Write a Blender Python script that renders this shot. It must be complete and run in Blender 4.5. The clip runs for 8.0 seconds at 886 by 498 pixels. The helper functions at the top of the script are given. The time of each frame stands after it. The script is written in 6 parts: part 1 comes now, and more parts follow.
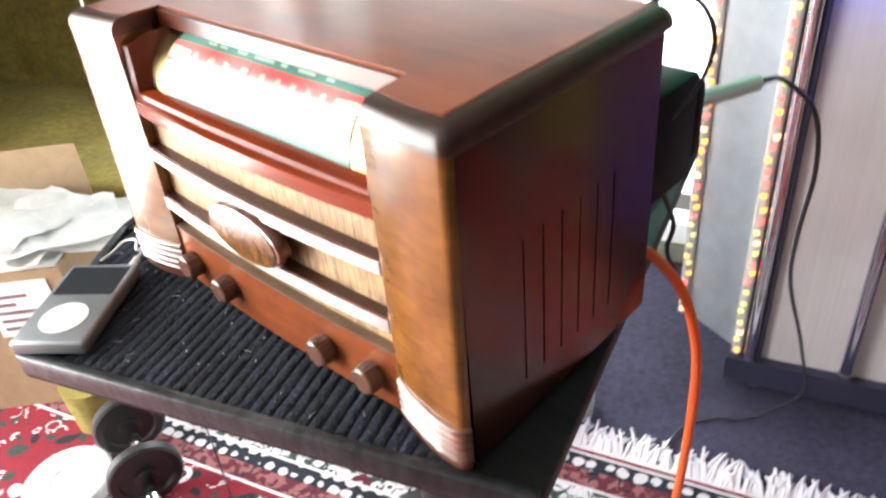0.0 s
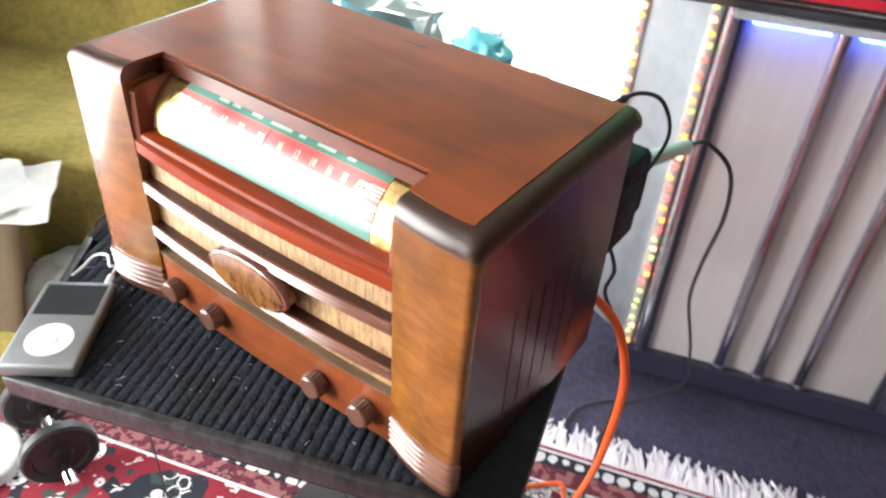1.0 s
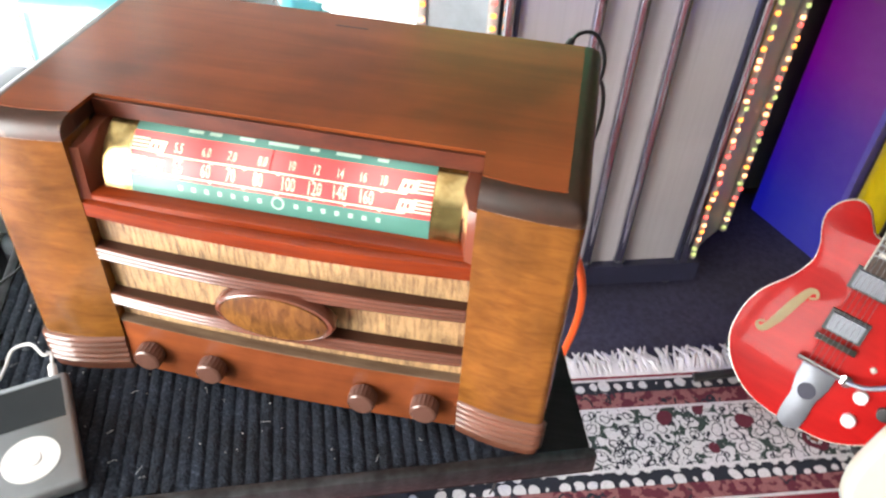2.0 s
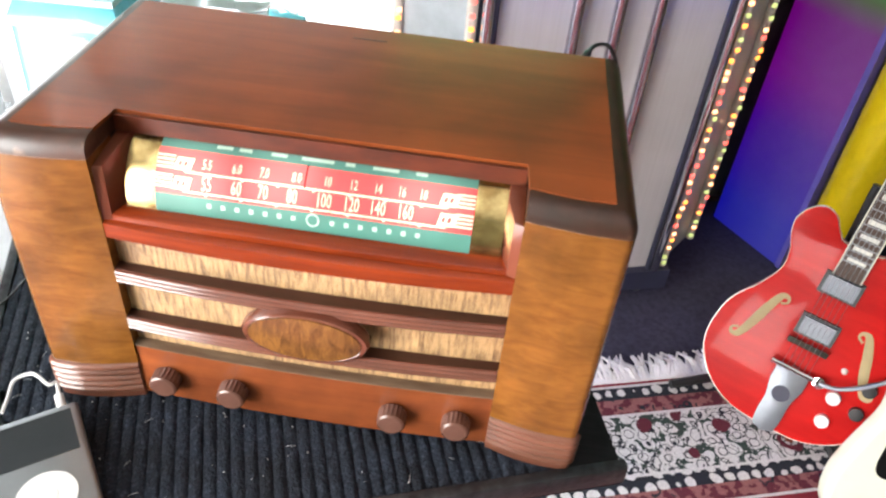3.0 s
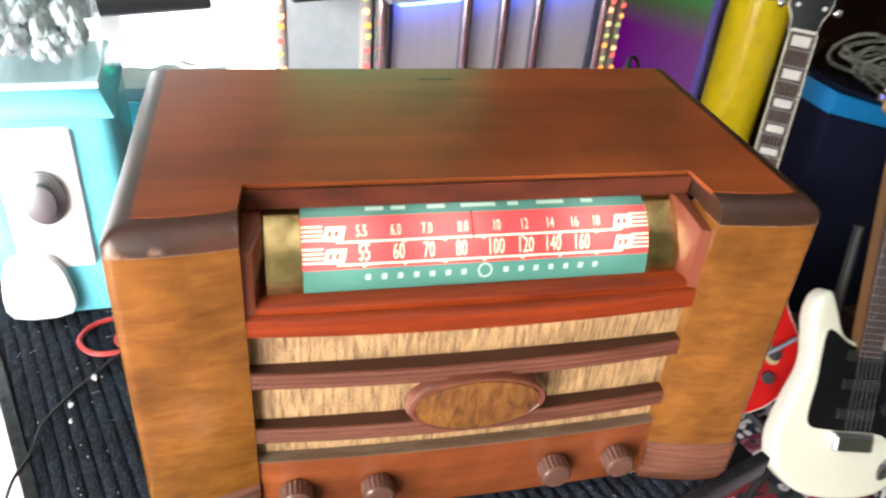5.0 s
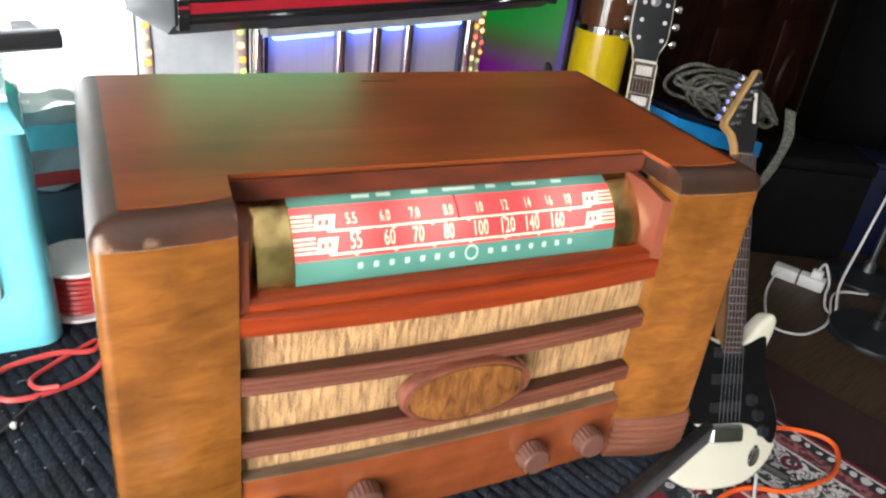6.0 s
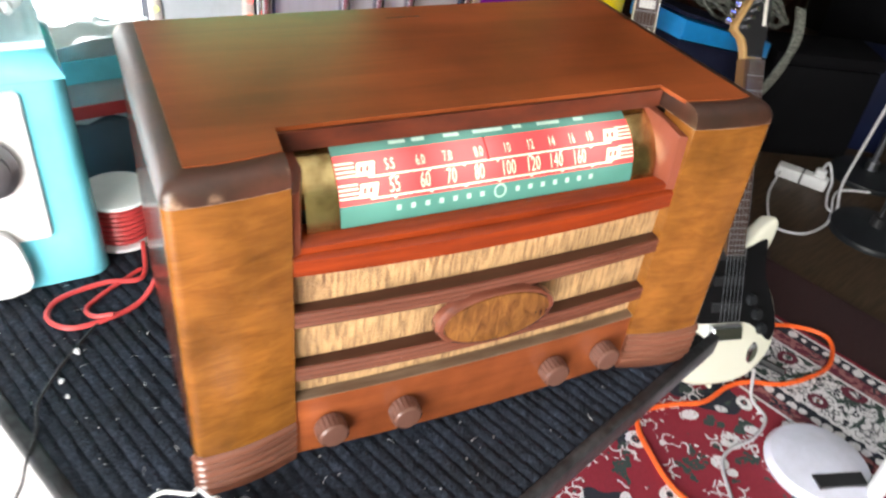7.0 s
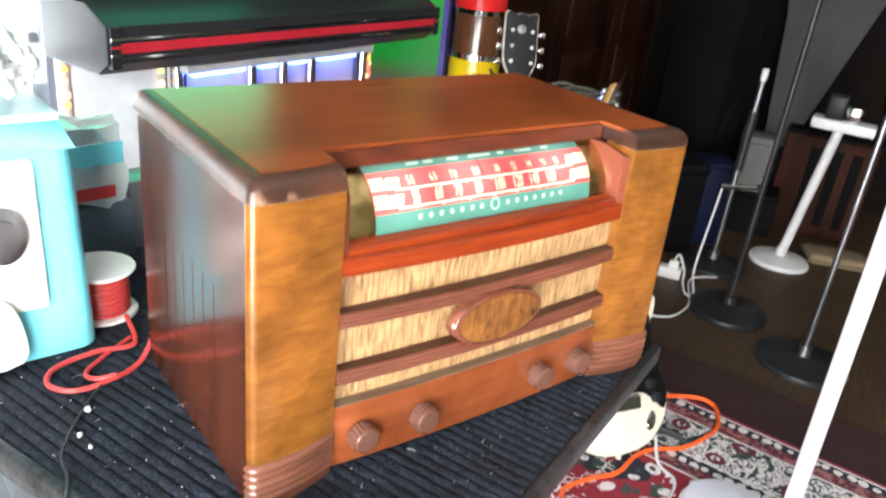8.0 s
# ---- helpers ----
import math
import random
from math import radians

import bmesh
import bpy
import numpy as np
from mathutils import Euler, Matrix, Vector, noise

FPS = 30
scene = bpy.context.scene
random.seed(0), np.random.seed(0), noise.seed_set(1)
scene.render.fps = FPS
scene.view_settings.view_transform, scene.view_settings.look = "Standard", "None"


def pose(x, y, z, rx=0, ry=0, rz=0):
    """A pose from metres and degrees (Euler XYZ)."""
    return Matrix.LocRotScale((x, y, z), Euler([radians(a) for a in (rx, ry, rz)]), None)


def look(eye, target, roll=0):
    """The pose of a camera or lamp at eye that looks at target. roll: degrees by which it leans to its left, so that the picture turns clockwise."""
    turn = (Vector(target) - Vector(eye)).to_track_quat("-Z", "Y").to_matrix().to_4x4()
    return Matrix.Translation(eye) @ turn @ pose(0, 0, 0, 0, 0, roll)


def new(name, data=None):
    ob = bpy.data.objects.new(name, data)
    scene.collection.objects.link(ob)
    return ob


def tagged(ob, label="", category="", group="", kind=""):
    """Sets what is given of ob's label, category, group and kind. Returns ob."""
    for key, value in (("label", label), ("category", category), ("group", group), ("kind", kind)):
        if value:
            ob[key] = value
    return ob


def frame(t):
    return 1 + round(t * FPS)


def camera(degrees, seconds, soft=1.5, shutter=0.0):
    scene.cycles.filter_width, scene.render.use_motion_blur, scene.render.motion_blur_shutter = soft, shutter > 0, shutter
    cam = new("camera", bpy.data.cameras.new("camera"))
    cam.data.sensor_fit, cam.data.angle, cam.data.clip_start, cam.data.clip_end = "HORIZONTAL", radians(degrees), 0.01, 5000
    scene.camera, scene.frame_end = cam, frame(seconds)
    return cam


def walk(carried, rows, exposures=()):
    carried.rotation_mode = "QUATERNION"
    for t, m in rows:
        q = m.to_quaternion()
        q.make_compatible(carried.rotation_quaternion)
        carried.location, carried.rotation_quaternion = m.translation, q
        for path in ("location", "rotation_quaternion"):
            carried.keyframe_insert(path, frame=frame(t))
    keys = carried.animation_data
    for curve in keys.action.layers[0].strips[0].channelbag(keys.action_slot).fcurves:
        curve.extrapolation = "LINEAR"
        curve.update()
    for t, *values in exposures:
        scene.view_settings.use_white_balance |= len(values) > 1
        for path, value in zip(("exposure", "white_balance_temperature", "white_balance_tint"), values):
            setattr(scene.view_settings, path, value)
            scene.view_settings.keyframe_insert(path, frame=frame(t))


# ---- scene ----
cam = camera(60.3, 8.0, 2.3, 0.5)
PATH = [
    (0, (0.405, -0.221, 1.068), (-0.778, 0.937, -0.054), -5.6),
    (0.5, (0.382, -0.238, 1.125), (-0.705, 1.014, 0.005), 1.9),
    (1, (0.354, -0.276, 1.167), (-0.539, 1.023, -0.065), 3.6),
    (1.5, (0.246, -0.331, 1.18), (-0.275, 1.108, -0.107), 2.4),
    (1.7, (0.207, -0.344, 1.172), (-0.146, 1.144, -0.116), 3.6),
    (2.8, (0.11, -0.342, 1.177), (-0.019, 1.131, -0.169), 4.6),
    (3, (0.106, -0.346, 1.165), (0.005, 1.197, -0.103), 5.7),
    (3.5, (0.063, -0.334, 1.147), (-0.066, 1.177, -0.156), 2.2),
    (4, (0.015, -0.289, 1.137), (0.073, 1.229, -0.164), 3.6),
    (4.5, (-0.018, -0.3, 1.139), (0.187, 1.237, -0.125), 3.9),
    (4.7, (-0.052, -0.307, 1.136), (0.211, 1.273, -0.062), 3.6),
    (5.8, (-0.192, -0.321, 1.08), (0.606, 1.226, 0.094), 9.0),
    (6, (-0.185, -0.309, 1.081), (0.628, 1.245, 0.12), 7.7),
    (6.5, (-0.175, -0.294, 1.086), (0.609, 1.255, 0.094), 9.0),
    (7, (-0.211, -0.314, 1.115), (0.563, 1.101, -0.069), 7.2),
    (7.5, (-0.292, -0.357, 1.138), (0.692, 1.036, 0.092), 7.0),
    (8, (-0.345, -0.359, 1.066), (0.809, 1.053, 0.245), 6.9),
]
walk(cam, [(t, look(eye, target, roll)) for t, eye, target, roll in PATH],
     exposures=[(0, 0.22), (1.0, 0.22), (1.5, 0.12), (3.0, 0.06), (4.5, -0.08), (6.0, -0.2), (6.6, -0.2), (7.3, 0.2), (8.0, 0.3)])

# ---- world, windows' light ----
world = bpy.data.worlds.new("sky")
scene.world = world
world.use_nodes = True
wn = world.node_tree
sky = wn.nodes.new("ShaderNodeTexSky")
sky.sky_type = "NISHITA"
sky.sun_disc = False
sky.sun_elevation, sky.sun_rotation = radians(38), radians(-40)
wn.links.new(sky.outputs[0], wn.nodes["Background"].inputs[0])
wn.nodes["Background"].inputs[1].default_value = 0.12

ROOM = Matrix.Rotation(radians(17.5), 4, "Z")


def room(u, v, z=0.0, rz=0.0, rx=0.0, ry=0.0):
    """A pose in the room's own axes: u along the jukebox wall, v towards it."""
    return ROOM @ pose(u, v, z, rx, ry, rz)


def area_lamp(name, m, sx, sy, power, colour):
    d = bpy.data.lights.new(name, "AREA")
    d.shape, d.size, d.size_y, d.energy, d.color = "RECTANGLE", sx, sy, power, colour
    o = new(name, d)
    o.matrix_world = m
    return o


# daylight in the two window openings
area_lamp("daylight_back", room(-0.5, 1.15, 0.70, 0, -90), 1.3, 0.86, 16, (0.90, 0.97, 1.0))
area_lamp("daylight_left", room(-1.57, -0.80, 1.06, 90, -90), 1.54, 1.96, 152, (1.0, 0.985, 0.95))


# ---- materials ----
def node(t, kind, **values):
    n = t.nodes.new(kind)
    for k, v in values.items():
        n.inputs[k.replace("_", " ")].default_value = v
    return n


def material(name, colour, rough=0.5, metal=0.0, other=None, scale=(30, 30, 30), detail=6.0, bump=0.0, bump_scale=200.0, stain=0.12, coat=0.0,
             rough_var=0.1, stain_scale=7.0, emit=None, emit_strength=0.0, vary=0.0, distortion=0.0, lo=0.35, hi=0.65, gloss=0.5):
    """Two colours mixed by stretched noise, broad stains over them, fine relief, uneven gloss."""
    m = bpy.data.materials.new(name)
    m.use_nodes = True
    t = m.node_tree
    b = t.nodes["Principled BSDF"]
    link = t.links.new
    where = t.nodes.new("ShaderNodeTexCoord")
    mp = t.nodes.new("ShaderNodeMapping")
    mp.inputs["Scale"].default_value = scale
    link(where.outputs["Object"], mp.inputs[0])
    grain = node(t, "ShaderNodeTexNoise", Scale=1.0, Detail=detail, Roughness=0.6, Distortion=distortion)
    link(mp.outputs[0], grain.inputs["Vector"])
    ramp = t.nodes.new("ShaderNodeMapRange")
    ramp.inputs["From Min"].default_value, ramp.inputs["From Max"].default_value = lo, hi
    link(grain.outputs[0], ramp.inputs[0])
    mix = t.nodes.new("ShaderNodeMix")
    mix.data_type = "RGBA"
    second = other or tuple(v * 0.86 for v in colour)
    mix.inputs["A"].default_value, mix.inputs["B"].default_value = (*colour, 1), (*second, 1)
    link(ramp.outputs[0], mix.inputs[0])
    broad = node(t, "ShaderNodeTexNoise", Scale=stain_scale, Detail=4.0)
    link(where.outputs["Object"], broad.inputs["Vector"])
    hsv = t.nodes.new("ShaderNodeHueSaturation")
    val = t.nodes.new("ShaderNodeMapRange")
    val.inputs["From Min"].default_value, val.inputs["From Max"].default_value = 0.3, 0.7
    val.inputs["To Min"].default_value, val.inputs["To Max"].default_value = 1 - stain, 1 + stain
    link(broad.outputs[0], val.inputs[0])
    out = val.outputs[0]
    if vary:
        info = t.nodes.new("ShaderNodeObjectInfo")
        vr = t.nodes.new("ShaderNodeMapRange")
        vr.inputs["To Min"].default_value, vr.inputs["To Max"].default_value = 1 - vary, 1 + vary
        link(info.outputs["Random"], vr.inputs[0])
        mul = t.nodes.new("ShaderNodeMath")
        mul.operation = "MULTIPLY"
        link(out, mul.inputs[0])
        link(vr.outputs[0], mul.inputs[1])
        out = mul.outputs[0]
    link(out, hsv.inputs["Value"])
    link(mix.outputs["Result"], hsv.inputs["Color"])
    link(hsv.outputs[0], b.inputs["Base Color"])
    rr = t.nodes.new("ShaderNodeMapRange")
    smooth, dull = max(0.02, rough - rough_var), min(1, rough + rough_var)
    if rough < 0.27:
        smooth = dull = rough
    else:
        smooth = max(smooth, 0.29)
    rr.inputs["To Min"].default_value, rr.inputs["To Max"].default_value = smooth, dull
    link(broad.outputs[0], rr.inputs[0])
    link(rr.outputs[0], b.inputs["Roughness"])
    b.inputs["Metallic"].default_value = metal
    b.inputs["Specular IOR Level"].default_value = gloss
    b.inputs["Coat Weight"].default_value = coat
    b.inputs["Coat Roughness"].default_value = 0.08
    if bump:
        fine = node(t, "ShaderNodeTexNoise", Scale=bump_scale, Detail=3.0)
        link(where.outputs["Object"], fine.inputs["Vector"])
        bp = node(t, "ShaderNodeBump", Strength=bump, Distance=0.002)
        link(fine.outputs[0], bp.inputs["Height"])
        link(bp.outputs[0], b.inputs["Normal"])
    if emit:
        b.inputs["Emission Color"].default_value = (*emit, 1)
        b.inputs["Emission Strength"].default_value = emit_strength
    return m


def glass(name, colour=(1, 1, 1), rough=0.02, ior=1.45):
    m = bpy.data.materials.new(name)
    m.use_nodes = True
    b = m.node_tree.nodes["Principled BSDF"]
    b.inputs["Base Color"].default_value = (*colour, 1)
    b.inputs["Roughness"].default_value, b.inputs["IOR"].default_value = rough, ior
    b.inputs["Transmission Weight"].default_value = 1.0
    return m


def thin_clear(name, colour, shine):
    """Thin clear plastic: mostly see-through, with a plain share of gloss."""
    m = bpy.data.materials.new(name)
    m.use_nodes = True
    t = m.node_tree
    t.nodes.remove(t.nodes["Principled BSDF"])
    through_it = node(t, "ShaderNodeBsdfTransparent", Color=(*colour, 1))
    shiny = node(t, "ShaderNodeBsdfGlossy", Color=(1, 1, 1, 1), Roughness=0.08)
    both = node(t, "ShaderNodeMixShader", Fac=shine)
    t.links.new(through_it.outputs[0], both.inputs[1])
    t.links.new(shiny.outputs[0], both.inputs[2])
    t.links.new(both.outputs[0], t.nodes["Material Output"].inputs[0])
    return m


TOP_WOOD = material("mahogany_top", (0.275, 0.064, 0.018), 0.29, other=(0.145, 0.033, 0.009), scale=(4, 48, 48), detail=8, rough_var=0.0, gloss=0.32, stain=0.34, stain_scale=11.0, distortion=0.5, lo=0.25, hi=0.75)
# dark mahogany, its base lowered further for the unlit right side
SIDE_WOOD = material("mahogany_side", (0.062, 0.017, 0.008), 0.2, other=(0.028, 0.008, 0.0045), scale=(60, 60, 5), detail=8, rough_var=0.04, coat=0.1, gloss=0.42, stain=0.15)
FIGURED = material("figured_veneer", (0.205, 0.078, 0.014), 0.24, gloss=0.4, other=(0.13, 0.046, 0.009), scale=(34, 34, 125), detail=3, coat=0.3, stain=0.36, stain_scale=24.0, distortion=0.9, lo=0.28, hi=0.75, rough_var=0.08)
CROWN = material("worn_moulding", (0.060, 0.021, 0.012), 0.36, other=(0.022, 0.010, 0.006), gloss=0.65, scale=(40, 40, 40), stain=0.3, bump=0.05)


def rub_through(m, spots, bands):
    """Lacquer rubbed pale round spots (x, y, z, radius) and along level bands (z0, z1)."""
    t = m.node_tree
    link = t.links.new
    b = t.nodes["Principled BSDF"]
    co = t.nodes.new("ShaderNodeTexCoord")
    sp = t.nodes.new("ShaderNodeSeparateXYZ")
    link(co.outputs["Object"], sp.inputs[0])
    total = None
    for spot in spots:
        far = t.nodes.new("ShaderNodeVectorMath")
        far.operation = "DISTANCE"
        link(co.outputs["Object"], far.inputs[0])
        far.inputs[1].default_value = spot[:3]
        fall = t.nodes.new("ShaderNodeMapRange")
        fall.inputs["From Min"].default_value, fall.inputs["From Max"].default_value = spot[3], 0.0
        link(far.outputs["Value"], fall.inputs[0])
        total = fall.outputs[0] if total is None else joined(t, total, fall.outputs[0])
    for z0, z1 in bands:
        fall = t.nodes.new("ShaderNodeMapRange")
        fall.inputs["From Min"].default_value, fall.inputs["From Max"].default_value = z1, z0
        link(sp.outputs[2], fall.inputs[0])
        total = fall.outputs[0] if total is None else joined(t, total, fall.outputs[0])
    grit = node(t, "ShaderNodeTexNoise", Scale=85.0, Detail=5.0, Roughness=0.7)
    link(co.outputs["Object"], grit.inputs["Vector"])
    cut = t.nodes.new("ShaderNodeMath")
    cut.operation = "MULTIPLY"
    link(total, cut.inputs[0])
    link(grit.outputs[0], cut.inputs[1])
    edge = t.nodes.new("ShaderNodeMapRange")
    edge.inputs["From Min"].default_value, edge.inputs["From Max"].default_value = 0.28, 0.44
    edge.inputs["To Max"].default_value = 0.85
    link(cut.outputs[0], edge.inputs[0])
    mix = t.nodes.new("ShaderNodeMix")
    mix.data_type = "RGBA"
    link(edge.outputs[0], mix.inputs[0])
    link(b.inputs["Base Color"].links[0].from_socket, mix.inputs["A"])
    mix.inputs["B"].default_value = (0.30, 0.19, 0.12, 1)
    link(mix.outputs["Result"], b.inputs["Base Color"])


def joined(t, a, b):
    n = t.nodes.new("ShaderNodeMath")
    n.operation = "MAXIMUM"
    t.links.new(a, n.inputs[0])
    t.links.new(b, n.inputs[1])
    return n.outputs[0]


rub_through(CROWN, [(-0.184, -0.008, 0.2105, 0.018), (0.184, -0.008, 0.2105, 0.014), (-0.165, -0.009, 0.2105, 0.012), (-0.128, 0.001, 0.219, 0.007), (0.128, 0.001, 0.219, 0.009), (0.128, 0.03, 0.2215, 0.009), (-0.187, 0.06, 0.212, 0.008), (0.187, 0.198, 0.216, 0.012), (-0.187, 0.198, 0.216, 0.012)], [(0.2082, 0.2100)])
BURL = material("burl_veneer", (0.22, 0.092, 0.022), 0.25, other=(0.075, 0.027, 0.009), scale=(170, 60, 55), detail=4, coat=0.4, distortion=1.1, lo=0.3, hi=0.7, stain=0.25, stain_scale=45.0)
RED_WOOD = material("red_mahogany", (0.24, 0.034, 0.007), 0.18, gloss=0.4, other=(0.13, 0.018, 0.005), scale=(8, 120, 120), coat=0.1, stain=0.18)
RIB_WOOD = material("ribbed_wood", (0.17, 0.06, 0.035), 0.3, other=(0.1, 0.035, 0.02), scale=(10, 140, 140), coat=0.7, stain=0.2)
PANEL_WOOD = material("control_panel_wood", (0.22, 0.058, 0.018), 0.25, other=(0.16, 0.04, 0.014), scale=(9, 90, 70), gloss=0.4, coat=0.1, stain=0.3, stain_scale=22.0)
KNOB_BROWN = material("brown_bakelite", (0.14, 0.065, 0.048), 0.26, other=(0.10, 0.044, 0.032), stain=0.2, coat=0.2)
CLOTH = material("grille_cloth", (0.45, 0.275, 0.13), 0.42, other=(0.105, 0.044, 0.017), scale=(460, 60, 60), detail=4, bump=0.6, bump_scale=700, stain=0.25, stain_scale=60.0, lo=0.42, hi=0.72)
BRASS = material("brass", (0.74, 0.57, 0.26), 0.25, metal=1.0, other=(0.42, 0.28, 0.11), lo=0.4, hi=0.6, scale=(60, 60, 60), stain=0.35, stain_scale=50.0, rough_var=0.12)
BLACK = material("black_plastic", (0.018, 0.018, 0.02), 0.4, stain=0.2)
BOARD = material("fibre_board", (0.09, 0.06, 0.04), 0.85, bump=0.2)
MAT_RIB = material("ribbed_mat", (0.008, 0.012, 0.021), 0.8, gloss=0.3, other=(0.046, 0.062, 0.092), scale=(330, 330, 330), bump=1.0, bump_scale=480, lo=0.5, hi=0.8, stain=0.45, stain_scale=30.0)
TABLE_EDGE = material("worn_black_edge", (0.007, 0.0075, 0.009), 0.5, gloss=0.2, other=(0.014, 0.014, 0.016), scale=(20, 200, 60), bump=0.2, stain=0.35)
CHROME = material("chrome", (0.75, 0.75, 0.78), 0.08, metal=1.0, stain=0.05, rough_var=0.05)
STEEL = material("grey_steel", (0.4, 0.42, 0.45), 0.3, metal=1.0, stain=0.15)
SILVER = material("anodised_silver", (0.3, 0.32, 0.34), 0.35, metal=0.6, stain=0.06)
WHITE = material("white_plastic", (0.8, 0.8, 0.8), 0.35, stain=0.05)
SCREEN = material("lcd_glass", (0.035, 0.04, 0.046), 0.1, gloss=0.35, stain=0.05, coat=0.5)
ORANGE = material("orange_cable", (0.85, 0.12, 0.02), 0.4, stain=0.08)
RED_WIRE = material("red_wire", (0.6, 0.06, 0.06), 0.35, stain=0.1)
GREY_PLUG = material("grey_green_plug", (0.55, 0.66, 0.63), 0.4, stain=0.08)
CYAN = material("blue_enamel", (0.20, 0.72, 0.86), 0.22, stain=0.1, coat=0.3)
CLEAR = glass("clear_glass")
GUITAR_RED = material("cherry_lacquer", (0.55, 0.012, 0.01), 0.42, other=(0.42, 0.008, 0.008), scale=(5, 5, 30), coat=0.12, stain=0.12, gloss=0.15)
GUITAR_RED.node_tree.nodes["Principled BSDF"].inputs["Coat Roughness"].default_value = 0.02
CREAM = material("cream_lacquer", (0.78, 0.77, 0.64), 0.18, other=(0.76, 0.75, 0.62), coat=0.8, stain=0.05)
PICKGUARD = material("black_pickguard", (0.006, 0.006, 0.007), 0.3, gloss=0.2, stain=0.1)
FRETBOARD = material("rosewood", (0.06, 0.03, 0.02), 0.5, scale=(100, 100, 8))
MAPLE = material("maple", (0.5, 0.3, 0.12), 0.3, scale=(60, 60, 6))
PEARL = material("pearl_inlay", (0.8, 0.78, 0.72), 0.25, stain=0.1)
YELLOW = material("yellow_plastic", (0.75, 0.55, 0.01), 0.18, stain=0.06, coat=0.5)
JUKE_GREY = material("jukebox_grey", (0.50, 0.54, 0.58), 0.3, stain=0.08)
JUKE_BASE = material("jukebox_plinth", (0.03, 0.03, 0.06), 0.5, stain=0.2)
OLIVE = material("olive_blanket", (0.27, 0.21, 0.05), 0.95, other=(0.18, 0.14, 0.03), scale=(60, 60, 60), bump=0.8, bump_scale=250, stain=0.2)
CARD = material("cardboard", (0.33, 0.22, 0.13), 0.8, scale=(40, 40, 40), bump=0.1)
PAPER = material("paper", (0.8, 0.8, 0.78), 0.7, stain=0.05)
WALL_GREEN = material("green_grey_wall", (0.16, 0.17, 0.12), 0.8, bump=0.1, stain=0.15)
# near-black tone stands for the shade on the east wall
WALL_SHADED = material("shaded_wall", (0.008, 0.006, 0.005), 0.8, gloss=0.1, bump=0.1, stain=0.3)
CEIL = material("ceiling_paint", (0.6, 0.6, 0.58), 0.9)
CARPET = material("violet_carpet", (0.06, 0.055, 0.1), 0.95, other=(0.035, 0.032, 0.06), scale=(90, 90, 90), bump=0.8, bump_scale=400)
FLOORWOOD = material("floor_boards", (0.062, 0.038, 0.022), 0.5, gloss=0.3, other=(0.026, 0.016, 0.009), scale=(10, 120, 60), vary=0.2, bump=0.1)
MAROON = material("maroon_rug", (0.032, 0.007, 0.008), 0.95, other=(0.016, 0.004, 0.005), scale=(200, 200, 200), bump=0.6, bump_scale=500)
# dark wood, lowered further to hold the shade of its corner
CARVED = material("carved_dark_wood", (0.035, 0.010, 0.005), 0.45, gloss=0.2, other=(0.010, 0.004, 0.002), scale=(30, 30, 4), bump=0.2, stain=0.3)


# ---- mesh helpers ----
def box(bm, x0, x1, y0, y1, z0, z1, bev=0.0, seg=2):
    m = Matrix.Translation(((x0 + x1) / 2, (y0 + y1) / 2, (z0 + z1) / 2)) @ Matrix.Diagonal((abs(x1 - x0), abs(y1 - y0), abs(z1 - z0), 1))
    made = bmesh.ops.create_cube(bm, size=1, matrix=m)["verts"]
    if bev:
        edges = {e for v in made for e in v.link_edges}
        bmesh.ops.bevel(bm, geom=list(edges), offset=bev, segments=seg, profile=0.5, affect="EDGES")


def prism(bm, outline, low, high, axis="z", bev=0.0, seg=2):
    """An outline of (a, b) pairs drawn out from low to high along an axis: z: (x, y); y: (x, z); x: (y, z)."""
    put = {"z": lambda a, b, h: (a, b, h), "y": lambda a, b, h: (a, h, b), "x": lambda a, b, h: (h, a, b)}[axis]
    lower = [bm.verts.new(put(a, b, low)) for a, b in outline]
    upper = [bm.verts.new(put(a, b, high)) for a, b in outline]
    n = len(outline)
    faces = [bm.faces.new(lower), bm.faces.new(upper)]
    for i in range(n):
        faces.append(bm.faces.new((lower[i], lower[(i + 1) % n], upper[(i + 1) % n], upper[i])))
    bmesh.ops.recalc_face_normals(bm, faces=faces)
    if bev:
        rims = list({e for f in faces[:2] for e in f.edges})
        bmesh.ops.bevel(bm, geom=rims, offset=bev, segments=seg, profile=0.5, affect="EDGES")


def lathe(bm, profile, seg=24, m=None, sx=1.0, sy=1.0):
    """Rings of (radius, z) round the z axis."""
    m = m or Matrix()
    rings = []
    for r, z in profile:
        if r < 1e-6:
            rings.append([bm.verts.new(m @ Vector((0, 0, z)))])
        else:
            rings.append([bm.verts.new(m @ Vector((sx * r * math.cos(2 * math.pi * i / seg), sy * r * math.sin(2 * math.pi * i / seg), z))) for i in range(seg)])
    for a, b in zip(rings, rings[1:]):
        for i in range(seg):
            j = (i + 1) % seg
            if len(a) == 1 and len(b) > 1:
                bm.faces.new((a[0], b[i], b[j]))
            elif len(b) == 1 and len(a) > 1:
                bm.faces.new((a[i], a[j], b[0]))
            elif len(a) > 1:
                bm.faces.new((a[i], a[j], b[j], b[i]))
    for ring in (rings[0], rings[-1]):
        if len(ring) > 1:
            bm.faces.new(ring)
    bmesh.ops.recalc_face_normals(bm, faces=bm.faces)


